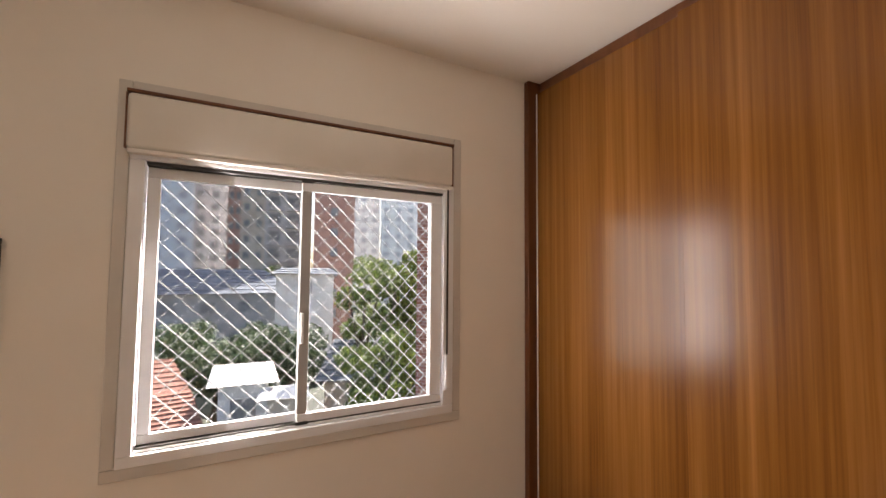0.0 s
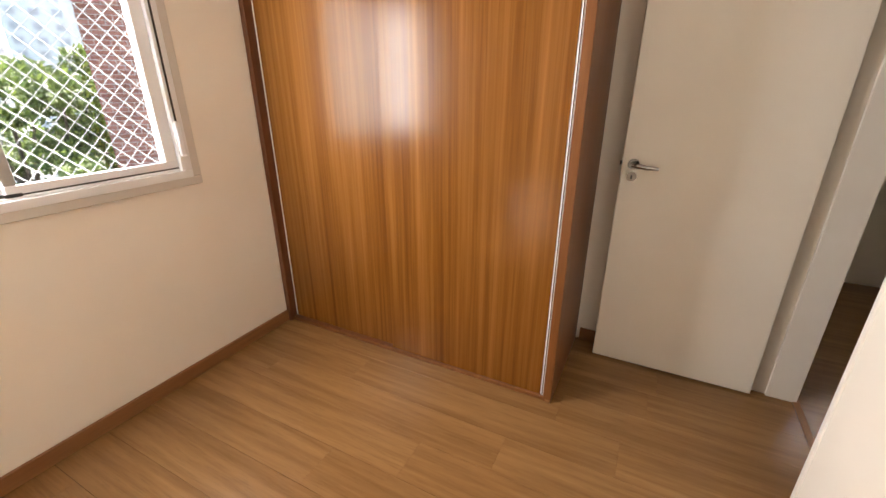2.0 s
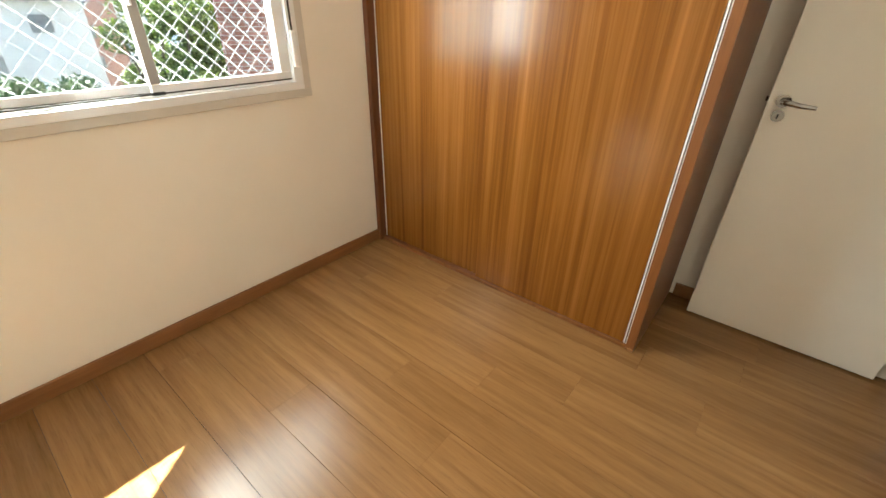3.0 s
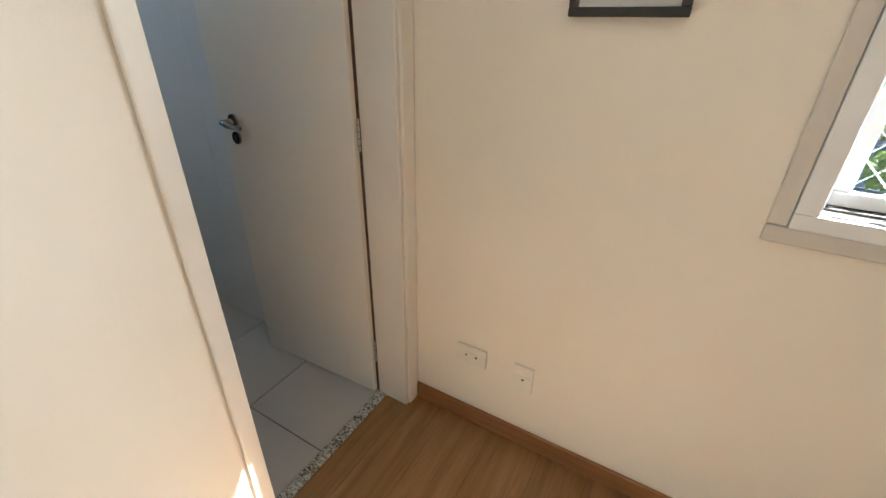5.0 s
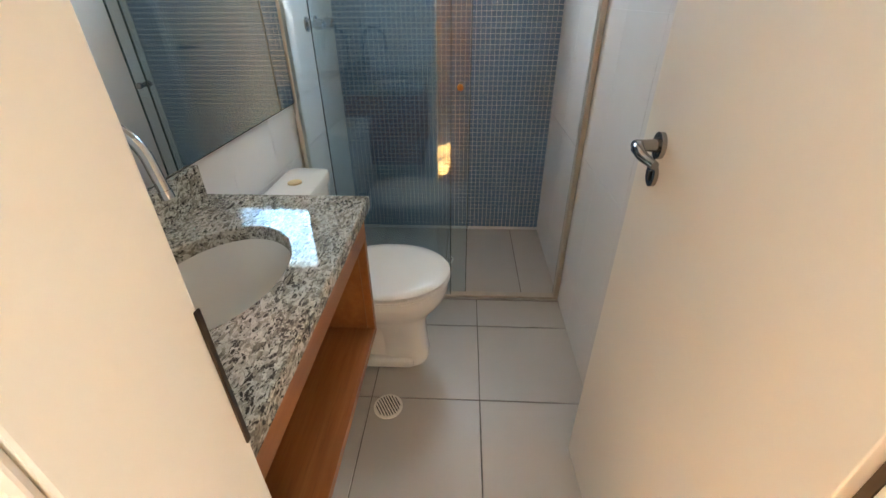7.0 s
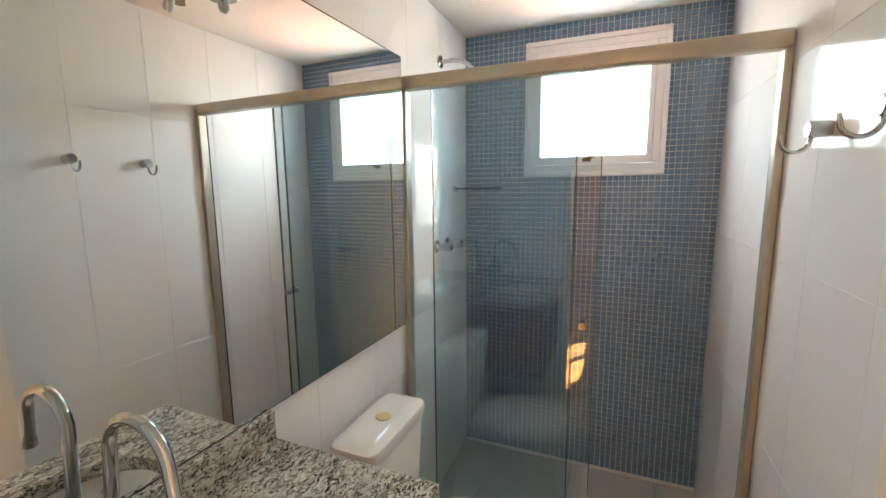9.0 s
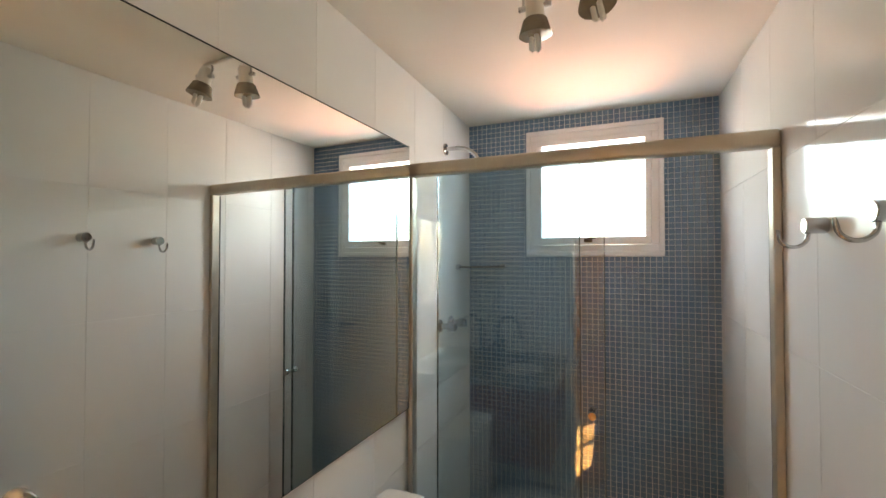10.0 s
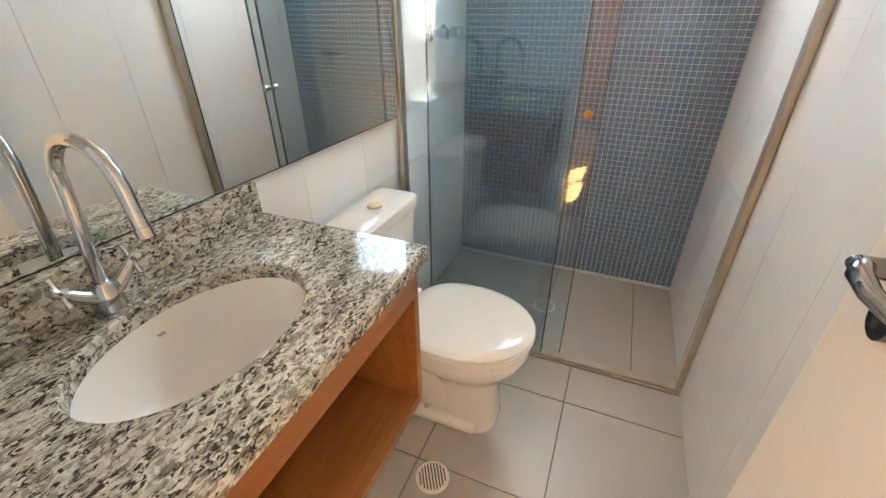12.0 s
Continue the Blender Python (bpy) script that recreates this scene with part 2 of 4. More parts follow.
def clear_glass(name, tint=(1, 1, 1), shine=1.0):
    """A thin pane: looked through, with the gloss of its surface."""
    m, n, l, b = material(name)
    n.remove(b)
    out = n["Material Output"]
    tr, gl, fr, mx = (n.new(k) for k in ("ShaderNodeBsdfTransparent", "ShaderNodeBsdfGlossy", "ShaderNodeLayerWeight", "ShaderNodeMixShader"))
    tr.inputs["Color"].default_value = (*tint, 1)
    gl.inputs["Roughness"].default_value = 0.015
    fr.inputs["Blend"].default_value = 0.5
    up, sc = n.new("ShaderNodeMath"), n.new("ShaderNodeMath")
    up.operation, sc.operation = "POWER", "MULTIPLY_ADD"
    up.inputs[1].default_value = 4.5
    sc.inputs[1].default_value, sc.inputs[2].default_value = 0.85, 0.045 * shine
    l.new(fr.outputs["Facing"], up.inputs[0])
    l.new(up.outputs[0], sc.inputs[0])
    l.new(sc.outputs[0], mx.inputs[0])
    l.new(tr.outputs[0], mx.inputs[1])
    l.new(gl.outputs[0], mx.inputs[2])
    l.new(mx.outputs[0], out.inputs[0])
    return m


def frosted():
    m, n, l, b = material("frosted_window_glass")
    n.remove(b)
    tl, gl, mx = (n.new(k) for k in ("ShaderNodeBsdfTranslucent", "ShaderNodeBsdfGlossy", "ShaderNodeMixShader"))
    tl.inputs["Color"].default_value = (0.58, 0.66, 0.72, 1)
    clear, both = n.new("ShaderNodeBsdfTransparent"), n.new("ShaderNodeMixShader")
    clear.inputs["Color"].default_value = (0.88, 0.96, 1.0, 1)
    both.inputs[0].default_value = 0.9
    l.new(tl.outputs[0], both.inputs[1])
    l.new(clear.outputs[0], both.inputs[2])
    gl.inputs["Roughness"].default_value = 0.2
    mx.inputs[0].default_value = 0.06
    l.new(both.outputs[0], mx.inputs[1])
    l.new(gl.outputs[0], mx.inputs[2])
    l.new(mx.outputs[0], n["Material Output"].inputs[0])
    return m


def brickwork():
    """Weathered facing bricks in courses with pale joints."""
    m, n, l, b = material("red_facing_brick", 0.9)
    g, mp = n.new("ShaderNodeTexCoord"), n.new("ShaderNodeMapping")
    mp.inputs["Rotation"].default_value = (radians(90), 0, 0)
    l.new(g.outputs["Object"], mp.inputs["Vector"])
    t = n.new("ShaderNodeTexBrick")
    t.inputs["Scale"].default_value, t.inputs["Brick Width"].default_value, t.inputs["Row Height"].default_value = 1.0, 0.42, 0.14
    t.inputs["Mortar Size"].default_value = 0.012
    t.inputs["Color1"].default_value, t.inputs["Color2"].default_value = (0.33, 0.13, 0.095, 1), (0.44, 0.20, 0.15, 1)
    t.inputs["Mortar"].default_value = (0.50, 0.42, 0.37, 1)
    l.new(mp.outputs[0], t.inputs["Vector"])
    stain = ramp(n, [(0.35, (0.78, 0.76, 0.74)), (0.65, (1, 1, 1))])
    l.new(noise_tex(n, l, coords(n, l), 0.9, 4), stain.inputs[0])
    l.new(mixed(n, l, 1.0, t.outputs["Color"], stain.outputs[0], "MULTIPLY"), b.inputs["Base Color"])
    return m


def foliage(name, a, c):
    """Leaves: green in two shades, letting some light through."""
    m, n, l, b = material(name, 0.55)
    geo = n.new("ShaderNodeNewGeometry")
    r = ramp(n, [(0.0, a), (1.0, c)])
    l.new(geo.outputs["Random Per Island"], r.inputs[0])
    l.new(r.outputs[0], b.inputs["Base Color"])
    tl, mx = n.new("ShaderNodeBsdfTranslucent"), n.new("ShaderNodeMixShader")
    l.new(r.outputs[0], tl.inputs["Color"])
    mx.inputs[0].default_value = 0.4
    l.new(b.outputs[0], mx.inputs[1])
    l.new(tl.outputs[0], mx.inputs[2])
    l.new(mx.outputs[0], n["Material Output"].inputs[0])
    return m


GRANITE, MOSAIC, FROSTED = granite(), mosaic_blue(), frosted()
# Tint of the bedroom panes dims the bright view outside against the room
GLASS = clear_glass("view_dimming_window_glass", (0.56, 0.575, 0.58), 0.8)
SHOWER_GLASS = clear_glass("shower_glass", (0.87, 0.94, 0.97), 1.9)
MIRROR = material("mirror_silver", 0.012, 1.0)[0]
MIRROR.node_tree.nodes["Principled BSDF"].inputs["Base Color"].default_value = (0.80, 0.82, 0.80, 1)


# ---- mesh helpers ----
BASES = {}


def thing(name, base, label, category, group="", kind=""):
    """An empty at the base of a thing, to hold its parts."""
    ob = tagged(new(name), label, category, group, kind)
    ob.location = base
    BASES[ob.name] = Vector(base)
    return ob


def part(name, bm, mat, parent=None, label="", smooth=False):
    """Links a bmesh, drawn in world metres, as one mesh object under a thing or a part."""
    base = BASES[parent.name] if parent else Vector((0, 0, 0))
    bmesh.ops.translate(bm, verts=bm.verts, vec=-base)
    me = bpy.data.meshes.new(name)
    bm.to_mesh(me)
    bm.free()
    me.materials.append(mat)
    if smooth:
        me.polygons.foreach_set("use_smooth", [True] * len(me.polygons))
        me.set_sharp_from_angle(angle=radians(40))
    ob = new(name, me)
    if parent:
        ob.parent = parent
    BASES[ob.name] = base
    return tagged(ob, label)


def box(bm, lo, hi, bevel=0.0, seg=2):
    lo, hi = Vector(map(min, zip(lo, hi))), Vector(map(max, zip(lo, hi)))
    tmp = bmesh.new()
    bmesh.ops.create_cube(tmp, size=1.0, matrix=Matrix.Translation((lo + hi) / 2) @ Matrix.Diagonal((*(hi - lo), 1)))
    if bevel:
        bmesh.ops.bevel(tmp, geom=tmp.edges[:], offset=bevel, segments=seg, affect="EDGES", profile=0.5)
    me = bpy.data.meshes.new("tmp")
    tmp.to_mesh(me)
    tmp.free()
    bm.from_mesh(me)
    bpy.data.meshes.remove(me)
    return bm


def boxed(lo, hi, bevel=0.0, seg=2):
    return box(bmesh.new(), lo, hi, bevel, seg)


def tube(bm, points, radius, sides=12, caps=True):
    """A round bar along points; radius may be one number or one for each point."""
    pts = [Vector(p) for p in points]
    radii = radius if isinstance(radius, (list, tuple)) else [radius] * len(pts)
    rings, up = [], None
    for i, p in enumerate(pts):
        d = (pts[min(i + 1, len(pts) - 1)] - pts[max(i - 1, 0)]).normalized()
        if up is None:
            up = d.orthogonal().normalized()
        up = (up - d * up.dot(d)).normalized()
        side = d.cross(up)
        rings.append([bm.verts.new(p + radii[i] * (math.cos(a) * up + math.sin(a) * side)) for a in (2 * math.pi * k / sides for k in range(sides))])
    for a, b in zip(rings, rings[1:]):
        for k in range(sides):
            bm.faces.new((a[k], a[(k + 1) % sides], b[(k + 1) % sides], b[k]))
    if caps:
        bm.faces.new(rings[0][::-1])
        bm.faces.new(rings[-1])
    return bm


def rod(p0, p1, r, sides=16):
    return tube(bmesh.new(), (p0, p1), r, sides)


def loft(bm, sections, sides=40, cap_low=True, cap_high=True):
    """Rounded sections one over the other: (z, x, y, half width, half depth, squareness)."""
    rings = []
    for z, x, y, rx, ry, e in sections:
        ring = []
        for k in range(sides):
            a = 2 * math.pi * k / sides
            c, s = math.cos(a), math.sin(a)
            ring.append(bm.verts.new((x + rx * math.copysign(abs(c) ** (2 / e), c), y + ry * math.copysign(abs(s) ** (2 / e), s), z)))
        rings.append(ring)
    for a, b in zip(rings, rings[1:]):
        for k in range(sides):
            bm.faces.new((a[k], a[(k + 1) % sides], b[(k + 1) % sides], b[k]))
    if cap_low:
        bm.faces.new(rings[0][::-1])
    if cap_high:
        bm.faces.new(rings[-1])
    return bm


def frame_bars(lo, hi, axis, widths, bevel=0.003):
    """Four bars round an opening in a wall across axis ('x' or 'y'); widths: left, right, bottom, top."""
    left, right, low, top = widths
    u = 1 if axis == "x" else 0
    bars = []
    for a0, a1, z0, z1 in ((lo[u], hi[u], lo[2], lo[2] + low), (lo[u], hi[u], hi[2] - top, hi[2]),
                           (lo[u], lo[u] + left, lo[2] + low, hi[2] - top), (hi[u] - right, hi[u], lo[2] + low, hi[2] - top)):
        p, q = list(lo), list(hi)
        p[u], q[u], p[2], q[2] = a0, a1, z0, z1
        bars.append(boxed(p, q, bevel))
    return bars


def structure(name, bm, mat, label, category, smooth=False):
    return tagged(part(name, bm, mat, None, "", smooth), label, category, "", "structure")


def wall_with_hole(name, lo, hi, axis, hole, mat, label):
    """A thick wall with one opening right through it; hole: (u0, u1, z0, z1)."""
    u = 1 if axis == "x" else 0
    bm = bmesh.new()
    for a0, a1, z0, z1 in ((lo[u], hole[0], lo[2], hi[2]), (hole[1], hi[u], lo[2], hi[2]),
                           (hole[0], hole[1], lo[2], hole[2]), (hole[0], hole[1], hole[3], hi[2])):
        if a1 - a0 > 1e-4 and z1 - z0 > 1e-4:
            p, q = list(lo), list(hi)
            p[u], q[u], p[2], q[2] = a0, a1, z0, z1
            box(bm, p, q)
    bmesh.ops.remove_doubles(bm, verts=bm.verts, dist=1e-5)
    return structure(name, bm, mat, label, "wall")


# ---- bedroom, doorway and hall: the shell ----
CEILING, BATH_CEILING = 2.510, 2.167
WEST, SOUTH, EAST = -2.50, -2.475, 0.60
wall_with_hole("wall_north", (-2.63, 0.0, -0.1), (0.80, 0.15, 2.8), "y", (-1.58, -0.425, 0.955, 2.13), WALL, "warm white painted bedroom wall with the window")
wall_with_hole("wall_west", (-2.63, -2.66, -0.1), (-2.50, 0.0, 2.8), "x", (-0.700, -0.045, -0.1, 2.115), WALL, "warm white painted wall with the bathroom doorway")
wall_with_hole("wall_south", (-2.50, -2.655, -0.1), (0.80, SOUTH, 2.8), "y", (-0.235, 0.545, -0.1, 2.125), WALL, "white painted wall with the bedroom doorway")
structure("wall_east", boxed((EAST, SOUTH, -0.1), (0.80, 0.0, 2.8)), WALL, "white painted wall behind the open door", "wall")
structure("ceiling", boxed((WEST, SOUTH, CEILING), (EAST, 0.0, 2.75)), CEIL, "plain off-white painted bedroom ceiling", "ceiling")
structure("wall_hall_south", boxed((-2.6, -3.75, -0.1), (2.4, -3.6, 2.8)), WALL, "white painted hall wall", "wall")
# Unseen end wall; its small opening is added to let daylight into the hall
wall_with_hole("wall_hall_east", (2.25, -3.6, -0.1), (2.4, -2.5, 2.8), "x", (-3.5, -3.36, 1.3, 1.6), WALL, "white painted end wall of the hall")
structure("wall_hall_north", boxed((0.80, -2.655, -0.1), (2.25, -2.5, 2.8)), WALL, "white painted hall wall beside the doorway", "wall")
structure("wall_hall_west", boxed((-2.63, -3.6, -0.1), (-2.5, -2.66, 2.8)), WALL, "white painted end wall of the hall", "wall")
structure("ceiling_hall", boxed((-2.5, -3.6, CEILING), (2.25, -2.655, 2.75)), CEIL, "plain white hall ceiling", "ceiling")
structure("floor_hall", boxed((-2.5, -3.6, -0.1), (2.25, -2.6605, 0.0)), FLOOR, "brown laminate hall floor", "floor")
floor = structure("floor", box(boxed((WEST, -2.66, -0.1), (EAST, 0.0, -0.008)), (-2.598, -0.676, -0.1), (WEST, -0.072, -0.008)), RUBBER, "brown wood laminate plank floor with dark joints", "floor")
BASES[floor.name] = Vector((0, 0, 0))


def baseboard(name, p, q, axis, label="brown wooden skirting board along the wall"):
    lo, hi = Vector(p), Vector(q)
    bm = boxed((lo.x, lo.y, 0.0), (hi.x, hi.y, 0.072), 0.004)
    structure(name, bm, BASE, label, "skirting board")


baseboard("baseboard_north", (WEST, -0.014, 0), (0.02, 0.0, 0), "x")
baseboard("baseboard_west", (WEST, SOUTH, 0), (WEST + 0.014, -0.721, 0), "y")
baseboard("baseboard_south", (WEST + 0.014, SOUTH, 0), (-0.235, SOUTH + 0.014, 0), "x")
baseboard("baseboard_east", (EAST - 0.014, SOUTH, 0), (EAST, -1.66, 0), "y")
baseboard("baseboard_hall", (-2.5, -3.6, 0), (2.25, -3.586, 0), "x")

# Bedroom doorway: lining, stops and the hinge side
frame_1 = thing("door_frame", (0.15, -2.56, 0), "white painted lining of the bedroom doorway", "door frame", kind="structure")
part("jamb", boxed((0.518, -2.66, 0), (0.545, -2.470, 2.1), 0.003), FRAME, frame_1)
part("jamb", boxed((-0.235, -2.66, 0), (-0.212, -2.470, 2.1), 0.003), FRAME, frame_1)
part("lintel", boxed((-0.235, -2.66, 2.103), (0.545, -2.470, 2.125), 0.002), FRAME, frame_1)
part("stop", boxed((0.502, -2.655, 0), (0.517, -2.535, 2.1), 0.003), FRAME, frame_1)
part("stop", boxed((-0.211, -2.655, 0), (-0.196, -2.535, 2.1), 0.003), FRAME, frame_1)
structure("trim_threshold", boxed((-0.235, -2.668, 0.0005), (0.545, -2.640, 0.0065), 0.002), BASE, "brown wooden threshold strip on the floor", "trim")

# Bathroom doorway: lining and architraves
frame_2 = thing("door_frame", (-2.56, -0.37, 0), "white painted frame of the bathroom doorway", "door frame", kind="structure")
part("jamb", boxed((-2.635, -0.072, 0), (-2.4995, -0.045, 2.1), 0.003), FRAME, frame_2)
part("jamb", boxed((-2.635, -0.700, 0), (-2.4995, -0.6742, 2.1), 0.003), FRAME, frame_2)
part("lintel", boxed((-2.635, -0.695, 2.101), (-2.4995, -0.045, 2.115), 0.002), FRAME, frame_2)
part("architrave", boxed((-2.499, -0.7145, 0), (-2.487, -0.6735, 2.165), 0.005), FRAME, frame_2)
part("architrave", boxed((-2.499, -0.062, 0), (-2.487, -0.003, 2.165), 0.005), FRAME, frame_2)
part("architrave", boxed((-2.499, -0.672, 2.103), (-2.487, -0.0625, 2.165), 0.005), FRAME, frame_2)
plate = part("strike_plate", boxed((-2.6345, -0.6735, 0.905), (-2.628, -0.6710, 1.065), 0.001), BRONZE, frame_2, "narrow dark strike plate")
part("slot", boxed((-2.6330, -0.6715, 0.955), (-2.6295, -0.6703, 1.02)), BLACK, plate)
structure("trim_bath_threshold", boxed((-2.640, -0.676, -0.012), (-2.598, -0.072, 0.004), 0.002), GRANITE, "grey speckled granite threshold strip", "trim")

# ---- bathroom: the shell ----
BX1, BY0, BY1 = -2.635, -1.136, -0.004
structure("wall_bath_left", boxed((-4.891, -1.30, -0.1), (-2.63, BY0 - 0.0015, 2.8)), GROUT, "bathroom wall of glossy white tiles", "wall")
structure("wall_bath_right", boxed((-4.891, BY1 + 0.0015, -0.1), (-2.63, 0.15, 2.8)), GROUT, "bathroom wall of glossy white tiles", "wall")
structure("wall_bath_door", boxed((-2.66, -1.143, 0), (-2.6301, -0.70, BATH_CEILING)), TILE, "white wall beside the bathroom door", "wall")
blue_wall = wall_with_hole("wall_bath_end", (-4.891, BY0 - 0.007, -0.1), (-4.737, BY1 + 0.007, 2.8), "x", (-0.79, -0.255, 1.515, 2.055), GROUT, "shower end wall of small blue mosaic tiles with pale joints")
structure("ceiling_bath", boxed((-4.737, BY0 - 0.007, BATH_CEILING), (-2.63, BY1 + 0.007, 2.3)), CEIL, "plain white lowered bathroom ceiling", "ceiling")
bath_floor = structure("floor_bath", boxed((-4.737, BY0 - 0.007, -0.1), (-2.64, BY1 + 0.007, -0.004)), FLOOR_GROUT, "matt white square floor tiles with dark joints", "floor")
structure("trim_shower", boxed((-4.062, -1.136, -0.003), (-4.012, BY1, 0.005), 0.002), FLOOR_TILE, "low pale stone strip under the shower screen", "trim")

# ---- bedroom window ----
win = thing("window_1", (-1.0, 0.02, 0.955), "white aluminium sliding window with two glazed sashes", "window", kind="structure")
for bm in frame_bars((-1.578, -0.014, 0.978), (-0.428, 0.145, 1.945), "y", (0.040, 0.048, 0.034, 0.03)):
    part("window_frame", bm, ALU, win)
part("window_sill", boxed((-1.615, -0.012, 0.942), (-0.390, -0.001, 0.979), 0.004), TRIM, win)
part("window_trim", boxed((-1.578, -0.010, 2.129), (-0.428, -0.001, 2.162), 0.004), TRIM, win)
part("window_trim", boxed((-1.615, -0.010, 0.98), (-1.579, -0.001, 2.162), 0.004), TRIM, win)
part("window_trim", boxed((-0.427, -0.010, 0.98), (-0.390, -0.001, 2.162), 0.004), TRIM, win)
part("track", boxed((-1.537, 0.001, 1.0125), (-0.477, 0.052, 1.022), 0.002), ALU, win)
part("gasket", boxed((-1.535, 0.004, 1.0222), (-0.478, 0.050, 1.0275)), RUBBER, win)
# Dark strip put in for the shadow gap above the sashes
part("gasket", boxed((-1.535, -0.003, 1.904), (-0.478, 0.05, 1.914)), RUBBER, win)


def sash(x0, x1, y, stile_l, stile_r, meeting):
    """A glazed sash; meeting: which of its stiles (2 left, 3 right) is the greyer one in the middle of the window."""
    bars = frame_bars((x0, y, 1.028), (x1, y + 0.022, 1.902), "y", (stile_l, stile_r, 0.030, 0.034))
    s = part("sash", bars[0], ALU, win)
    for k, bm in enumerate(bars[1:], 1):
        part("stile" if k > 1 else "rail", bm, STILE if k == meeting else ALU, s)
    g = part("pane", boxed((x0 + stile_l, y + 0.009, 1.058), (x1 - stile_r, y + 0.013, 1.868)), GLASS, s)
    g.visible_shadow = False
    return s


sash(-1.535, -1.026, 0.026, 0.036, 0.034, 3)
sash(-1.062, -0.478, 0.002, 0.036, 0.052, 2)
part("end_cap", boxed((-1.066, -0.002, 1.020), (-1.022, 0.004, 1.032), 0.001), BLACK, win)
part("end_cap", boxed((-1.066, -0.002, 1.898), (-1.022, 0.004, 1.908), 0.001), BLACK, win)
part("pull", boxed((-1.058, -0.012, 1.31), (-1.046, 0.002, 1.42), 0.004), ALU, win)
part("strap_slot", boxed((-0.462, -0.0165, 1.222), (-0.454, -0.0135, 1.944)), BLACK, win)
part("strap_winder", boxed((-0.472, -0.028, 1.075), (-0.444, -0.0135, 1.225), 0.006), ALU, win)

shutter = thing("shutter_box", (-1.016, -0.02, 1.942), "cream roller shutter box above the window", "shutter box")
bm = bmesh.new()
box(bm, (-1.587, -0.040, 1.942), (-0.446, 0.12, 2.117), 0.014, 3)
part("cover", bm, SHUTTER, shutter, smooth=True)
part("lip", boxed((-1.582, -0.040, 1.929), (-0.450, -0.006, 1.9415), 0.002), FRAME, shutter)
# Solid dark strips imitate the shadow lines round the cover
part("top_gap", boxed((-1.590, -0.038, 2.1175), (-0.440, -0.002, 2.128), 0.003), CLOSET_DARK, shutter)
for x in (-1.592, -0.446):
    part("side_gap", boxed((x, -0.030, 1.945), (x + 0.005, -0.001, 2.117)), CLOSET_DARK, shutter)

# Safety net: knotted cords crossing in diamonds, stretched outside the opening
net = thing("safety_net", (-1.0, 0.165, 1.0), "white knotted cord safety net outside the window", "net")
NX0, NX1, NZ0, NZ1, STEP = -1.60, -0.40, 0.93, 2.14, 0.066
for sgn in (1, -1):
    bm = bmesh.new()
    c = -2.0
    while c < 2.0:
        # the cord x + sgn * z = c within the rectangle
        ends = []
        for z in (NZ0, NZ1):
            x = c - sgn * (z - 1.5)
            ends.append((x, z))
        (xa, za), (xb, zb) = ends
        cl = []
        for x, z in ends:
            if x < NX0:
                x, z = NX0, 1.5 + (c - NX0) / sgn
            if x > NX1:
                x, z = NX1, 1.5 + (c - NX1) / sgn
            cl.append((x, z))
        (xa, za), (xb, zb) = cl
        if all(NZ0 - 1e-6 <= z <= NZ1 + 1e-6 for z in (za, zb)) and abs(za - zb) > 0.02:
            k = 6
            pts = [(xa + (xb - xa) * i / k + random.uniform(-.0015, .0015), 0.160 + 0.002 * sgn + 0.004 * math.sin(i + c * 9), za + (zb - za) * i / k) for i in range(k + 1)]
            tube(bm, pts, 0.0022 if sgn > 0 else 0.0016, 5)
        c += STEP
    part("cords", bm, CORD, net)
part("border_rope", tube(bmesh.new(), [(NX0, 0.16, NZ0), (NX1, 0.16, NZ0), (NX1, 0.16, NZ1), (NX0, 0.16, NZ1), (NX0, 0.16, NZ0)], 0.003, 6), CORD, net)

# ---- sliding wardrobe ----
closet = thing("wardrobe", (0.3, -0.82, 0), "built-in wardrobe with glossy golden-brown sliding doors", "wardrobe")
part("filler_strip", boxed((-0.028, -0.034, 0.0), (0.05, -0.002, CEILING - 0.002), 0.002), CLOSET_DARK, closet, "dark brown filler strip")
part("top_rail", boxed((0.044, -1.622, 2.430), (0.062, -0.035, CEILING - 0.002), 0.003), CLOSET_DARK, closet, "dark brown top rail")
d1 = part("door", boxed((0.022, -0.80, 0.022), (0.040, -0.040, 2.449), 0.002), CLOSET, closet)
part("edge_profile", boxed((0.0195, -0.040, 0.022), (0.041, -0.0345, 2.449), 0.001), ALU, d1, "thin white aluminium edge")
d2 = part("door", boxed((0.0, -1.588, 0.022), (0.018, -0.765, 2.449), 0.002), CLOSET, closet)
handle = boxed((-0.006, -1.6050, 0.022), (0.020, -1.593, 2.449), 0.003)
box(handle, (0.004, -1.593, 0.022), (0.018, -1.5885, 2.449), 0.001)
profile = part("pull_profile", handle, ALU, d2, "white aluminium pull profile")
# No recess here: a flat dark strip paints the groove's shade
part("groove", boxed((-0.0066, -1.6010, 0.024), (-0.0056, -1.5965, 2.447)), GAP_BROWN, profile)
part("bottom_track", boxed((-0.010, -1.62, 0.0), (0.060, -0.002, 0.020), 0.003), CLOSET_END, closet)
part("track_groove", boxed((-0.0025, -1.60, 0.0195), (0.020, -0.04, 0.0215)), CLOSET_DARK, closet)
part("end_panel", boxed((0.004, -1.642, 0.0), (EAST - 0.001, -1.622, CEILING - 0.002), 0.001), CLOSET_END, closet, "brown laminate end panel")
part("end_edge", boxed((-0.014, -1.642, 0.0), (0.0035, -1.6055, CEILING - 0.002), 0.002), CLOSET_END, closet)
part("carcass", boxed((0.064, -1.621, 0.03), (EAST - 0.002, -0.002, 2.44)), CLOSET_DARK, closet)
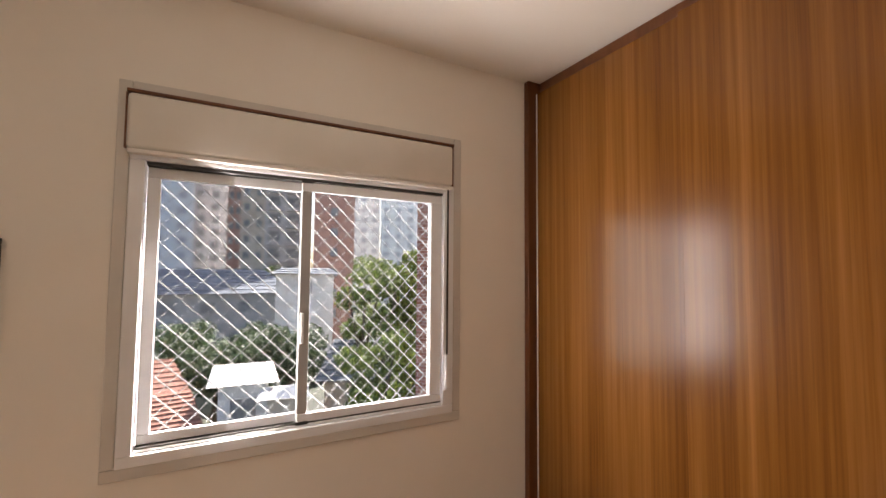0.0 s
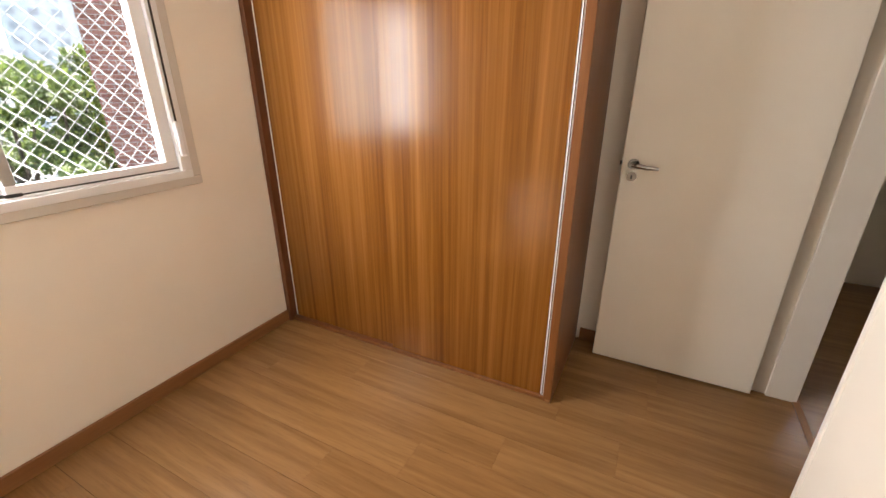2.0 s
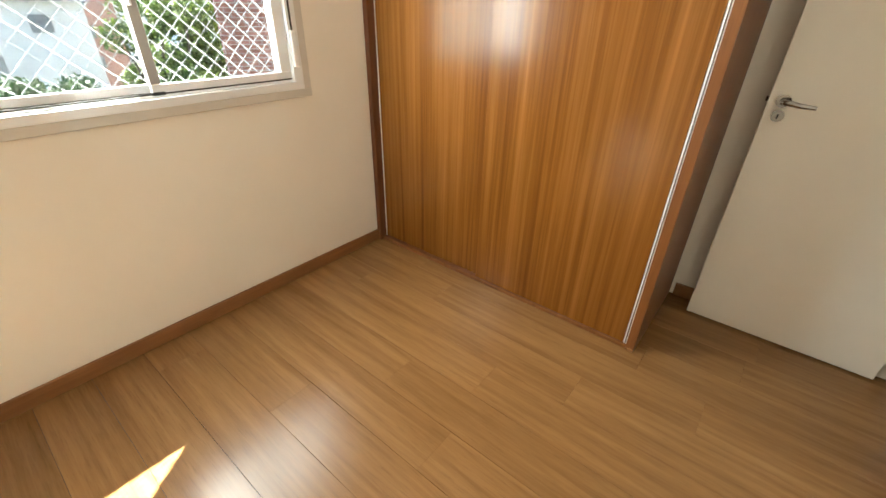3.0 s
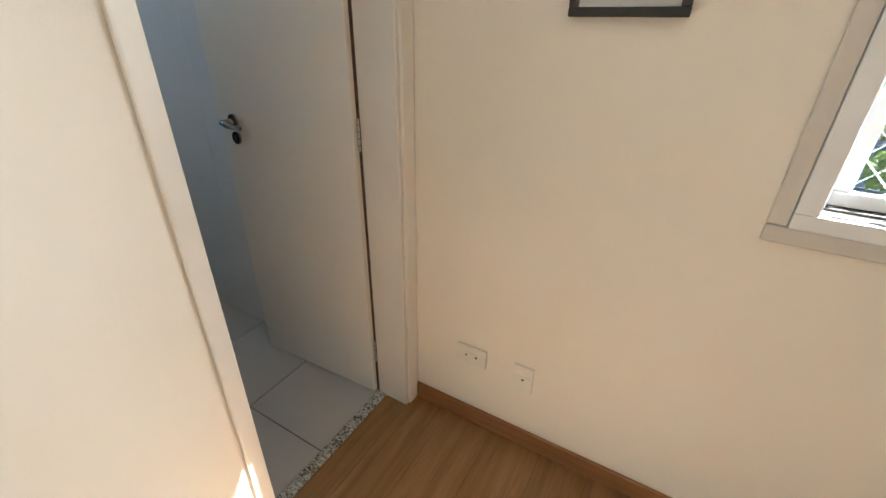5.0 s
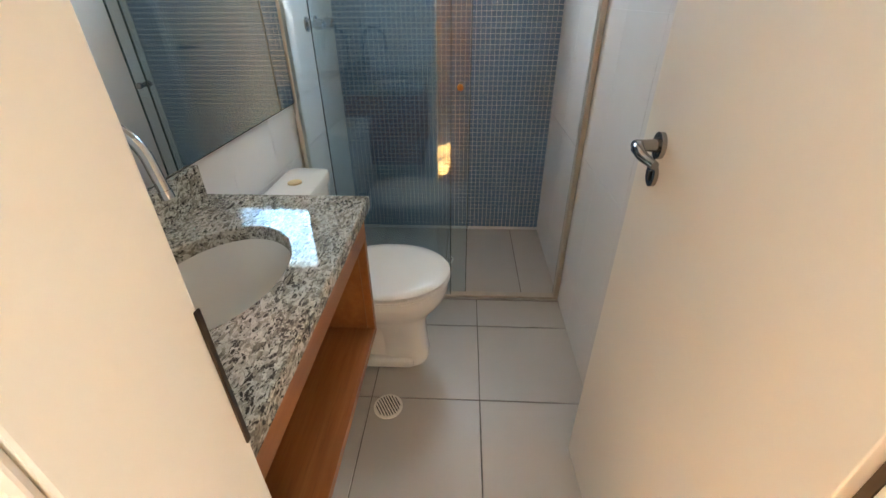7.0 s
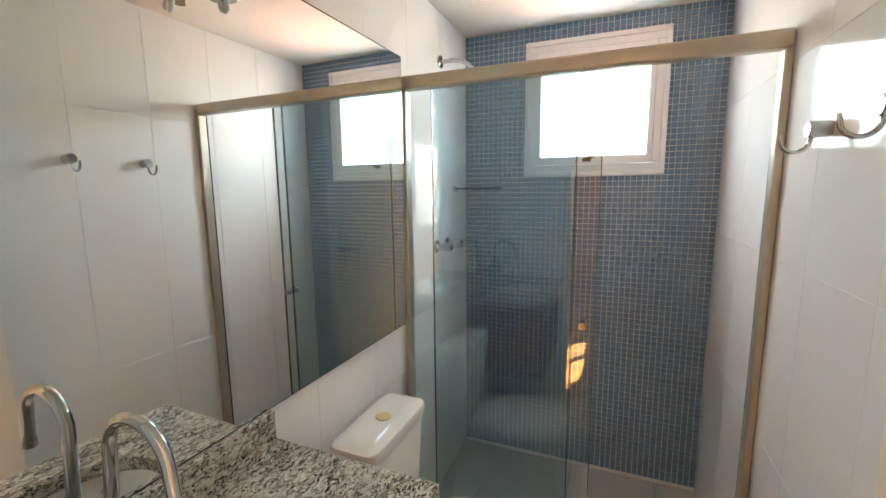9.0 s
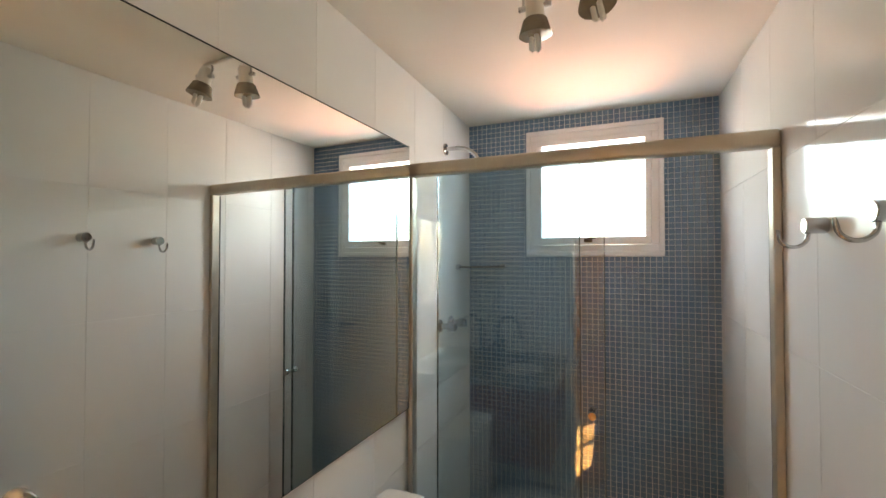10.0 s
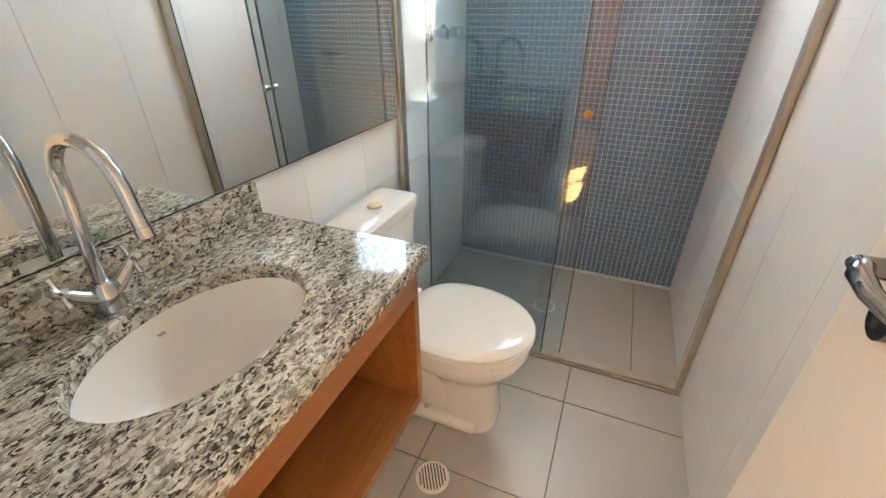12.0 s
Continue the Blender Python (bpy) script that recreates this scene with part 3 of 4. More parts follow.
part("foot_block", boxed((-0.020, -1.640, 0.0), (-0.0145, -1.616, 0.016), 0.002), BASE, closet, "small brown end stop")


# ---- doors ----
def lever(parent, base, out, along, reach=0.104):
    """A lever handle on a round rose, and the keyhole rose below it. out: away from the leaf; along: where the lever points."""
    p, o, a = Vector(base), Vector(out), Vector(along)
    h = part("lever_handle", rod(p, p + o * 0.008, 0.0245, 24), LEVER, parent, "polished chrome lever handle", True)
    part("neck", tube(bmesh.new(), [p + o * 0.008, p + o * 0.03, p + o * 0.045], [0.0125, 0.0105, 0.0105], 16), LEVER, h, smooth=True)
    q = p + o * 0.045
    bend = [q + a * 0.006 - o * 0.002, q + a * 0.02 + o * 0.004, q + a * reach * 0.55 + o * 0.001 - Vector((0, 0, 0.006)), q + a * reach - o * 0.008 - Vector((0, 0, 0.009))]
    part("lever", tube(bmesh.new(), [q - a * 0.006] + bend, [0.0085, 0.0105, 0.0108, 0.0095, 0.0072], 14), LEVER, h, smooth=True)
    k = p - Vector((0, 0, 0.056))
    e = part("keyhole_rose", rod(k, k + o * 0.007, 0.022, 24), LEVER, parent, "round chrome keyhole plate", True)
    part("keyhole", boxed(k + o * 0.0068 - Vector((0.003, 0.003, 0.010)), k + o * 0.0082 + Vector((0.003, 0.003, 0.008))), BLACK, e)
    return h


def hinge(parent, x, y, z, label="white painted steel hinge"):
    h = part("hinge", tube(bmesh.new(), [(x, y, z - 0.047), (x, y, z + 0.047)], 0.0048, 10), SATIN, parent, label, True)
    for dz in (-0.030, -0.010, 0.010, 0.030):
        part("knuckle_gap", tube(bmesh.new(), [(x, y, z + dz - 0.0007), (x, y, z + dz + 0.0007)], 0.0051, 10), BLACK, h)
    return h


door = thing("bedroom_door", (0.49, -2.11, 0), "off-white flush bedroom door standing wide open", "door")
leaf = part("leaf", boxed((0.470, -2.470, 0.008), (0.505, -1.754, 2.1), 0.002), LACQUER, door)
lever(door, (0.470, -1.802, 1.038), (-1, 0, 0), (0, -1, 0))
part("latch", boxed((0.480, -1.7545, 1.00), (0.496, -1.7515, 1.06), 0.0006), STEEL, door)
part("latch_bolt", boxed((0.483, -1.7520, 1.030), (0.493, -1.744, 1.048), 0.001), BRONZE, door)

bdoor = thing("bathroom_door", (-2.93, -0.09, 0), "off-white flush bathroom door opened against the tiles", "door")
bm = boxed((0, -0.0175, 0.008), (0.590, 0.0175, 2.09), 0.002)
# the leaf hangs at its hinge and leans a little off the wall
turn = Matrix.Translation((-2.6475, -0.0715, 0)) @ Matrix.Rotation(radians(180 + 2.6), 4, "Z")
bmesh.ops.transform(bm, matrix=turn, verts=bm.verts)
part("leaf", bm, LACQUER, bdoor)
# Brown strip painted as the shade in the hinge-side gap
part("gasket", boxed((-2.6465, -0.0705, 0.008), (-2.6362, -0.056, 2.09)), GAP_BROWN, bdoor)
lever(bdoor, (-3.160, -0.1127, 1.031), (-0.045, -0.999, 0), (0.999, -0.045, 0), 0.084)
for z in (0.215, 1.043, 1.87):
    hinge(bdoor, -2.6370, -0.0785, z)

# ---- wall plates and the picture ----
def plate_on_wall(name, x0, x1, z0, z1, label, holes):
    """A cover plate on the window wall with its insert."""
    t = thing(name, ((x0 + x1) / 2, -0.001, z0), label, "socket")
    part("cover_plate", boxed((x0, -0.010, z0), (x1, -0.001, z1), 0.002), PLASTIC, t)
    xm, zm = (x0 + x1) / 2, (z0 + z1) / 2
    ins = part("insert", boxed((xm - 0.026, -0.012, zm - 0.013), (xm + 0.026, -0.0101, zm + 0.013), 0.001), PLASTIC, t)
    for dx in holes:
        part("hole", rod((xm + dx, -0.0130, zm), (xm + dx, -0.0119, zm), 0.0042, 10), BLACK, ins)
    return t


plate_on_wall("wall_socket", -2.316, -2.204, 0.278, 0.355, "white plastic two-pin wall socket above the skirting", (-0.019, 0.019))
t = plate_on_wall("wall_socket", -2.103, -2.036, 0.250, 0.357, "narrow white plastic aerial socket above the skirting", (0.0,))
outlet = thing("wall_socket", (-0.50, SOUTH, 0.27), "white plastic light switch plate low on the wall", "socket")
part("cover_plate", boxed((-0.545, SOUTH + 0.001, 0.265), (-0.472, SOUTH + 0.010, 0.372), 0.002), PLASTIC, outlet)
part("insert", boxed((-0.522, SOUTH + 0.0101, 0.295), (-0.496, SOUTH + 0.013, 0.342), 0.002), PLASTIC, outlet)
part("slot", boxed((-0.518, SOUTH + 0.0131, 0.300), (-0.504, SOUTH + 0.0136, 0.318)), BLACK, outlet)

pic = thing("picture_frame", (-1.968, -0.012, 1.352), "black framed pale print hanging on the wall", "picture")
for bm in frame_bars((-2.083, -0.024, 1.352), (-1.853, -0.002, 1.655), "y", (0.018, 0.018, 0.018, 0.018), 0.002):
    part("frame", bm, BLACK, pic)
part("print", boxed((-2.065, -0.010, 1.370), (-1.871, -0.006, 1.637)), PRINT, pic)


# ---- bathroom things ----
mirror = thing("mirror", (-3.33, -1.132, 0.917), "large frameless wall mirror above the granite counter", "mirror")
# the sheet stands a little off the wall at its far end
MIRROR_END, MIRROR_LEAN = -2.664, 0.0150


def leaning(bm, front):
    """Moves what lies before the given depth out from the wall, more towards the shower."""
    for v in bm.verts:
        if v.co.y > front:
            v.co.y += (MIRROR_END - v.co.x) * MIRROR_LEAN
    return bm


part("glass", leaning(boxed((-3.987, -1.1322, 0.9295), (-2.664, -1.1307, 1.8715)), -2.0), MIRROR, mirror)
part("edge", leaning(boxed((-3.9905, -1.1359, 0.9262), (-2.6615, -1.1323, 1.8760)), -1.134), BLACK, mirror, "dark mirror edge")

CX0, CX1, CY0, CY1, CZ = -3.342, -2.662, -1.136, -0.706, 0.843
SX, SY, SA, SB = -2.995, -0.922, 0.178, 0.128


def counter_slab():
    """The slab with an oval hole: rings of the oval and of the outline joined, above and below."""
    bm = bmesh.new()
    n = 96
    angles = sorted([2 * math.pi * k / n for k in range(n)] + [math.atan2((y - SY), (x - SX)) % (2 * math.pi) for x in (CX0, CX1) for y in (CY0, CY1)])
    rings = {}
    for key, z, inset in (("top", CZ, 0.003), ("mid", CZ - 0.003, 0.0), ("low", CZ - 0.032, 0.0)):
        inner, outer = [], []
        for a in angles:
            c, s = math.cos(a), math.sin(a)
            r = 1 / math.hypot(c / (SA + inset), s / (SB + inset))
            inner.append(bm.verts.new((SX + r * c, SY + r * s, z)))
            x0, x1, y0, y1 = CX0 + inset, CX1 - inset, CY0 + inset, CY1 - inset
            d = min(((x1 if c > 0 else x0) - SX) / c if abs(c) > 1e-9 else 9, ((y1 if s > 0 else y0) - SY) / s if abs(s) > 1e-9 else 9)
            outer.append(bm.verts.new((SX + d * c, SY + d * s, z)))
        rings[key] = (inner, outer)
    m = len(angles)
    for k in range(m):
        j = (k + 1) % m
        ti, to = rings["top"]
        li, lo = rings["low"]
        bm.faces.new((ti[k], to[k], to[j], ti[j]))
        bm.faces.new((li[j], lo[j], lo[k], li[k]))
        for hi_key, lo_key in (("top", "mid"), ("mid", "low")):
            (a, b), (c, d) = rings[hi_key], rings[lo_key]
            bm.faces.new((a[j], c[j], c[k], a[k]))
            bm.faces.new((b[k], d[k], d[j], b[j]))
    return bm


counter = thing("countertop", (-3.0, -0.92, 0.811), "speckled grey and cream granite washbasin counter", "countertop")
part("slab", counter_slab(), GRANITE, counter)
part("backsplash", boxed((-3.322, -1.1355, CZ + 0.0005), (-2.664, -1.107, 0.9255), 0.0015), GRANITE, counter)

sink = thing("washbasin", (SX, SY, 0.69), "oval white porcelain washbasin set under the counter", "washbasin")
bm = bmesh.new()
rings = [(CZ - 0.033, 1.10), (CZ - 0.034, 1.0)] + [(CZ - 0.034 - 0.135 * math.sin(a), math.cos(a) ** 0.6) for a in (0.2, 0.45, 0.7, 0.95, 1.2, 1.4)]
loft(bm, [(z, SX, SY, (SA + 0.004) * f, (SB + 0.004) * f, 2) for z, f in rings], 56, False, False)
bm.faces.new([v for v in bm.verts][-56:])
part("bowl", bm, PORCELAIN, sink, smooth=True)
part("drain", rod((SX, SY, CZ - 0.171), (SX, SY, CZ - 0.160), 0.021, 24), CHROME, sink, "chrome drain")
part("overflow", boxed((SX - 0.006, SY - 0.118, CZ - 0.0590), (SX + 0.006, SY - 0.110, CZ - 0.0575), 0.0005), STEEL, sink, "dark overflow slot")

faucet = thing("faucet", (-2.967, -1.0755, CZ), "chrome gooseneck tap with two cross handles", "tap")
FX, FY = -2.967, -1.0755
part("body", tube(bmesh.new(), [(FX, FY, CZ), (FX, FY, CZ + 0.006), (FX, FY, CZ + 0.008), (FX, FY, CZ + 0.045), (FX, FY, CZ + 0.055)], [0.026, 0.026, 0.021, 0.0200, 0.0135], 24), CHROME, faucet, smooth=True)
arc = [(FX, FY, CZ + 0.05), (FX - 0.004, FY, CZ + 0.12), (FX - 0.008, FY + 0.002, CZ + 0.18)]
for i in range(1, 13):
    a = math.pi * (1 - i / 12 * 0.93)
    arc.append((FX - 0.010, FY + 0.066 + 0.065 * math.cos(a), CZ + 0.207 + 0.065 * math.sin(a)))
arc.append((FX - 0.010, FY + 0.137, CZ + 0.168))
part("spout", tube(bmesh.new(), arc, 0.0095, 18), CHROME, faucet, smooth=True)
part("aerator", tube(bmesh.new(), [arc[-1], (arc[-1][0], arc[-1][1] + 0.002, arc[-1][2] - 0.014)], 0.0108, 18), CHROME, faucet, smooth=True)
for sgn in (-1, 1):
    arm = part("valve_arm", tube(bmesh.new(), [(FX + sgn * 0.010, FY, CZ + 0.032), (FX + sgn * 0.028, FY, CZ + 0.044), (FX + sgn * 0.044, FY, CZ + 0.058)], [0.012, 0.0115, 0.009], 16), CHROME, faucet, smooth=True)
    c = Vector((FX + sgn * 0.051, FY, CZ + 0.065))
    part("hub", tube(bmesh.new(), [c - Vector((sgn * 0.011, 0, 0.010)), c + Vector((sgn * 0.008, 0, 0.007))], [0.0085, 0.007], 14), CHROME, arm, smooth=True)
    for k in range(4):
        a = math.pi / 2 * k + 0.5
        d = Vector((0, math.cos(a), math.sin(a)))
        part("spoke", tube(bmesh.new(), [c, c + d * 0.013, c + d * 0.024], [0.005, 0.0036, 0.0045], 10), CHROME, arm, smooth=True)

vanity = thing("vanity_cabinet", (-3.0, -0.92, 0.42), "open-fronted reddish wood cabinet under the counter", "cabinet")
part("front_rail", boxed((-3.318, -0.742, 0.735), (-2.664, -0.720, 0.811), 0.0015), VANITY, vanity)
part("side_panel", boxed((-3.318, -1.132, 0.42), (-3.298, -0.7425, 0.811), 0.0015), VANITY, vanity)
part("side_edge", boxed((-3.318, -0.742, 0.42), (-3.298, -0.720, 0.7345), 0.0015), VANITY, vanity)
part("side_panel", boxed((-2.684, -1.132, 0.42), (-2.664, -0.722, 0.7345), 0.0015), VANITY, vanity)
part("shelf", boxed((-3.2975, -1.132, 0.42), (-2.6845, -0.720, 0.445), 0.0015), VANITY, vanity)
part("back_panel", boxed((-3.2975, -1.134, 0.4455), (-2.6845, -1.124, 0.81)), VANITY, vanity)

# Toilet with close-coupled cistern
TX = -3.662
toilet = thing("toilet", (TX, -0.82, 0), "white porcelain toilet with closed lid beside the vanity", "toilet")
bm = loft(bmesh.new(), [(0.0, TX, -0.702, 0.094, 0.100, 2.8), (0.008, TX, -0.702, 0.096, 0.102, 2.8), (0.03, TX, -0.703, 0.092, 0.099, 2.8), (0.10, TX, -0.706, 0.089, 0.098, 2.7),
                        (0.17, TX, -0.714, 0.089, 0.104, 2.5), (0.21, TX, -0.724, 0.098, 0.124, 2.3), (0.245, TX, -0.738, 0.120, 0.162, 2.25), (0.275, TX, -0.744, 0.142, 0.192, 2.2), (0.305, TX, -0.741, 0.158, 0.208, 2.15),
                        (0.335, TX, -0.735, 0.170, 0.213, 2.1), (0.345, TX, -0.735, 0.172, 0.214, 2.1), (0.372, TX, -0.735, 0.176, 0.217, 2.1), (0.378, TX, -0.735, 0.172, 0.213, 2.1)], 56)
part("bowl", bm, PORCELAIN, toilet, smooth=True)
part("trap", boxed((TX - 0.080, -1.06, 0.0), (TX + 0.080, -0.71, 0.29), 0.03, 4), PORCELAIN, toilet, smooth=True)
part("foot", boxed((TX - 0.110, -1.06, 0.0), (TX + 0.110, -0.655, 0.048), 0.018, 4), PORCELAIN, toilet, smooth=True)
part("platform", boxed((TX - 0.13, -1.115, 0.27), (TX + 0.13, -0.88, 0.372), 0.03, 4), PORCELAIN, toilet, smooth=True)


def egg(bm, z, cx, cy, rx, back, front, n=56):
    ring = []
    for k in range(n):
        a = 2 * math.pi * k / n
        c, s = math.cos(a), math.sin(a)
        e = 2.0 if s > 0 else 2.7
        ring.append(bm.verts.new((cx + rx * math.copysign(abs(c) ** (2 / e), c), cy + (front if s > 0 else back) * math.copysign(abs(s) ** (2 / e), s), z)))
    return ring


def egg_slab(z0, z1, cy, rx, back, front, crown=0.0):
    bm = bmesh.new()
    rings = [egg(bm, z0, TX, cy, rx - 0.004, back - 0.004, front - 0.004), egg(bm, z0 + 0.004, TX, cy, rx, back, front), egg(bm, z1 - 0.006, TX, cy, rx, back, front),
             egg(bm, z1 - 0.001, TX, cy, rx - 0.006, back - 0.006, front - 0.006)]
    if crown:
        for f, dz in ((0.80, 0.45), (0.5, 0.8), (0.2, 1.0)):
            rings.append(egg(bm, z1 + crown * dz, TX, cy, rx * f, back * f, front * f))
    for a, b in zip(rings, rings[1:]):
        for k in range(56):
            bm.faces.new((a[k], a[(k + 1) % 56], b[(k + 1) % 56], b[k]))
    bm.faces.new(rings[0][::-1])
    bm.faces.new(rings[-1])
    return bm


part("seat_ring", egg_slab(0.379, 0.394, -0.735, 0.184, 0.195, 0.222), SEAT, toilet, smooth=True)
part("lid", egg_slab(0.395, 0.409, -0.735, 0.183, 0.195, 0.221, 0.005), SEAT, toilet, smooth=True)
for dx in (-0.075, 0.075):
    part("seat_hinge", tube(bmesh.new(), [(TX + dx - 0.02, -0.938, 0.396), (TX + dx + 0.02, -0.938, 0.396)], 0.011, 14), SEAT, toilet, smooth=True)
TKX, TKY = -3.655, -1.030
tank = part("cistern", loft(bmesh.new(), [(0.372, TKX, TKY - 0.004, 0.128, 0.058, 6), (0.380, TKX, TKY - 0.004, 0.136, 0.064, 6), (0.48, TKX, TKY - 0.002, 0.150, 0.068, 6), (0.690, TKX, TKY, 0.160, 0.072, 6), (0.696, TKX, TKY, 0.158, 0.070, 6)], 48), PORCELAIN, toilet, smooth=True)
part("wall_block", boxed((TKX - 0.10, -1.1345, 0.42), (TKX + 0.10, TKY - 0.071, 0.66), 0.01, 3), PORCELAIN, tank, smooth=True)
part("cistern_lid", loft(bmesh.new(), [(0.697, TKX, TKY, 0.162, 0.074, 7), (0.701, TKX, TKY, 0.169, 0.078, 7), (0.724, TKX, TKY, 0.170, 0.079, 7), (0.733, TKX, TKY, 0.166, 0.075, 7), (0.738, TKX, TKY, 0.154, 0.064, 7), (0.740, TKX, TKY, 0.08, 0.03, 5)], 56), PORCELAIN, tank, smooth=True)
button = part("flush_button", tube(bmesh.new(), [(TKX - 0.01, TKY, 0.738), (TKX - 0.01, TKY, 0.7435), (TKX - 0.01, TKY, 0.745)], [0.023, 0.023, 0.020], 24), BUTTON, tank, "yellowed round flush button")
for s in (1, -1):
    part("bolt_cap", tube(bmesh.new(), [(TX + s * 0.086, -0.838, 0.046), (TX + s * 0.088, -0.838, 0.060)], [0.010, 0.006], 12), STEEL, toilet)


def drain(x, y, label):
    d = thing("floor_drain", (x, y, 0), label, "drain", "floor drains")
    bm = bmesh.new()
    tube(bm, [(x, y, -0.002), (x, y, 0.004), (x, y, 0.006)], [0.052, 0.052, 0.048], 32)
    part("rim", bm, PLASTIC, d, smooth=True)
    for k in range(-4, 5):
        w, o = math.sqrt(0.043 ** 2 - (k * 0.0094) ** 2), k * 0.0094
        bm = boxed((-w, o - 0.0019, 0.0058), (w, o + 0.0019, 0.0067))
        bmesh.ops.transform(bm, matrix=pose(x, y, 0, 0, 0, 32), verts=bm.verts)
        part("slot", bm, RUBBER, d)
    return d


drain(-3.375, -0.727, "round white slotted floor drain beside the toilet")
drain(-4.36, -0.57, "round white slotted drain in the shower floor")

# Shower screen
screen = thing("shower_screen", (-4.035, -0.57, 0.01), "clear glass shower screen in champagne aluminium rails, slid open", "shower screen")
part("top_rail", boxed((-4.062, -1.130, 1.772), (-4.012, BY1 - 0.001, 1.820), 0.010, 3), RAIL, screen, smooth=True)
part("bottom_rail", boxed((-4.054, -1.130, 0.0055), (-4.018, BY1 - 0.002, 0.020), 0.004), RAIL, screen)
part("wall_rail", boxed((-4.054, -0.026, 0.021), (-4.014, BY1 - 0.001, 1.771), 0.004), RAIL, screen)
part("wall_rail", boxed((-4.058, -1.1295, 0.021), (-4.014, -1.112, 1.771), 0.004), RAIL, screen)
part("seal", boxed((-4.061, -0.024, 0.021), (-4.0545, BY1 - 0.001, 1.771)), RUBBER, screen, "dark rubber seal")
g = part("fixed_pane", boxed((-4.028, -1.1115, 0.021), (-4.020, -0.526, 1.771), 0.001), SHOWER_GLASS, screen)
g2 = part("sliding_pane", boxed((-4.052, -1.022, 0.021), (-4.044, -0.454, 1.771), 0.001), SHOWER_GLASS, screen)
for pane_, ax, ay in ((g2, -4.052, -1.0255), (g2, -4.052, -0.4535), (g, -4.028, -0.5255)):
    part("polished_edge", boxed((ax, ay, 0.022), (ax + 0.008, ay + 0.003, 1.770)), PANE_EDGE, pane_, "green polished glass edge")
g.visible_shadow = g2.visible_shadow = False
knob = part("knob", tube(bmesh.new(), [(-4.0435, -0.490, 0.978), (-4.032, -0.490, 0.978), (-4.028, -0.490, 0.978), (-4.016, -0.490, 0.978)], [0.009, 0.007, 0.012, 0.012], 18), CHROME, g2, smooth=True)
part("knob", tube(bmesh.new(), [(-4.0525, -0.490, 0.978), (-4.064, -0.490, 0.978), (-4.068, -0.490, 0.978), (-4.080, -0.490, 0.978)], [0.009, 0.007, 0.012, 0.012], 18), CHROME, g2, smooth=True)

# Shower fittings
for x in (-4.330, -4.455):
    v = thing("shower_valve", (x, -1.136, 1.17), "round chrome shower valve on white tiles", "valve", "shower valves")
    part("flange", tube(bmesh.new(), [(x, -1.1355, 1.17), (x, -1.130, 1.17), (x, -1.124, 1.17)], [0.029, 0.028, 0.016], 28), CHROME, v, smooth=True)
    part("stem", tube(bmesh.new(), [(x, -1.124, 1.17), (x, -1.098, 1.17)], 0.013, 20), CHROME, v, smooth=True)
    part("grip", tube(bmesh.new(), [(x, -1.098, 1.17), (x, -1.095, 1.17), (x, -1.064, 1.17), (x, -1.058, 1.17)], [0.016, 0.021, 0.020, 0.015], 8), CHROME, v)
arm = thing("shower_outlet", (-4.395, -1.136, 1.965), "bent chrome shower pipe high on the tiled wall", "shower pipe")
part("flange", tube(bmesh.new(), [(-4.395, -1.1355, 1.965), (-4.395, -1.130, 1.965), (-4.395, -1.126, 1.965)], [0.027, 0.026, 0.013], 28), CHROME, arm, smooth=True)
part("pipe", tube(bmesh.new(), [(-4.395, -1.126, 1.965), (-4.398, -1.08, 1.966), (-4.402, -1.045, 1.962), (-4.405, -1.015, 1.948), (-4.408, -0.995, 1.930), (-4.409, -0.985, 1.912)], 0.0095, 14), CHROME, arm, smooth=True)
part("nut", tube(bmesh.new(), [(-4.409, -0.986, 1.914), (-4.411, -0.979, 1.897)], [0.0125, 0.013], 8), CHROME, arm)
shelf = thing("corner_shelf", (-4.681, -1.08, 1.42), "dark glass corner shelf in the shower", "shelf")
bm = bmesh.new()
pts = [(-4.734, -1.135)] + [(-4.734 + 0.195 * math.cos(a), -1.135 + 0.195 * math.sin(a)) for a in (math.pi / 2 * k / 16 for k in range(17))]
low, top = ([bm.verts.new((x, y, z)) for x, y in pts] for z in (1.420, 1.428))
bm.faces.new(low[::-1])
bm.faces.new(top)
for k in range(len(pts)):
    j = (k + 1) % len(pts)
    bm.faces.new((low[k], low[j], top[j], top[k]))
part("plate", bm, DARK_SHELF, shelf)
part("bracket", boxed((-4.54, -1.1355, 1.410), (-4.525, -1.115, 1.437), 0.003), CHROME, shelf)
part("bracket", boxed((-4.7345, -0.965, 1.410), (-4.716, -0.950, 1.437), 0.003), CHROME, shelf)

hook = thing("towel_hook", (0, 0, 0), "chrome towel hook with curved prong on white tiles", "hook", "towel hooks")
part("post", tube(bmesh.new(), [(0, -0.0005, 0), (0, -0.004, 0), (0, -0.038, 0), (0, -0.040, 0)], [0.016, 0.0175, 0.0175, 0.0155], 24), CHROME, hook, smooth=True)
prong = [(0, -0.032, -0.014)] + [(0, -0.058 + 0.026 * math.cos(math.pi * k / 10), -0.020 - 0.026 * math.sin(math.pi * k / 10)) for k in range(11)] + [(0, -0.086, -0.008)]
part("prong", tube(bmesh.new(), prong, [0.0042] * 12 + [0.003], 10), CHROME, hook, smooth=True)
copy_thing(hook, pose(-3.505, BY1, 1.545))
hook.matrix_basis = pose(-3.765, BY1, 1.540)

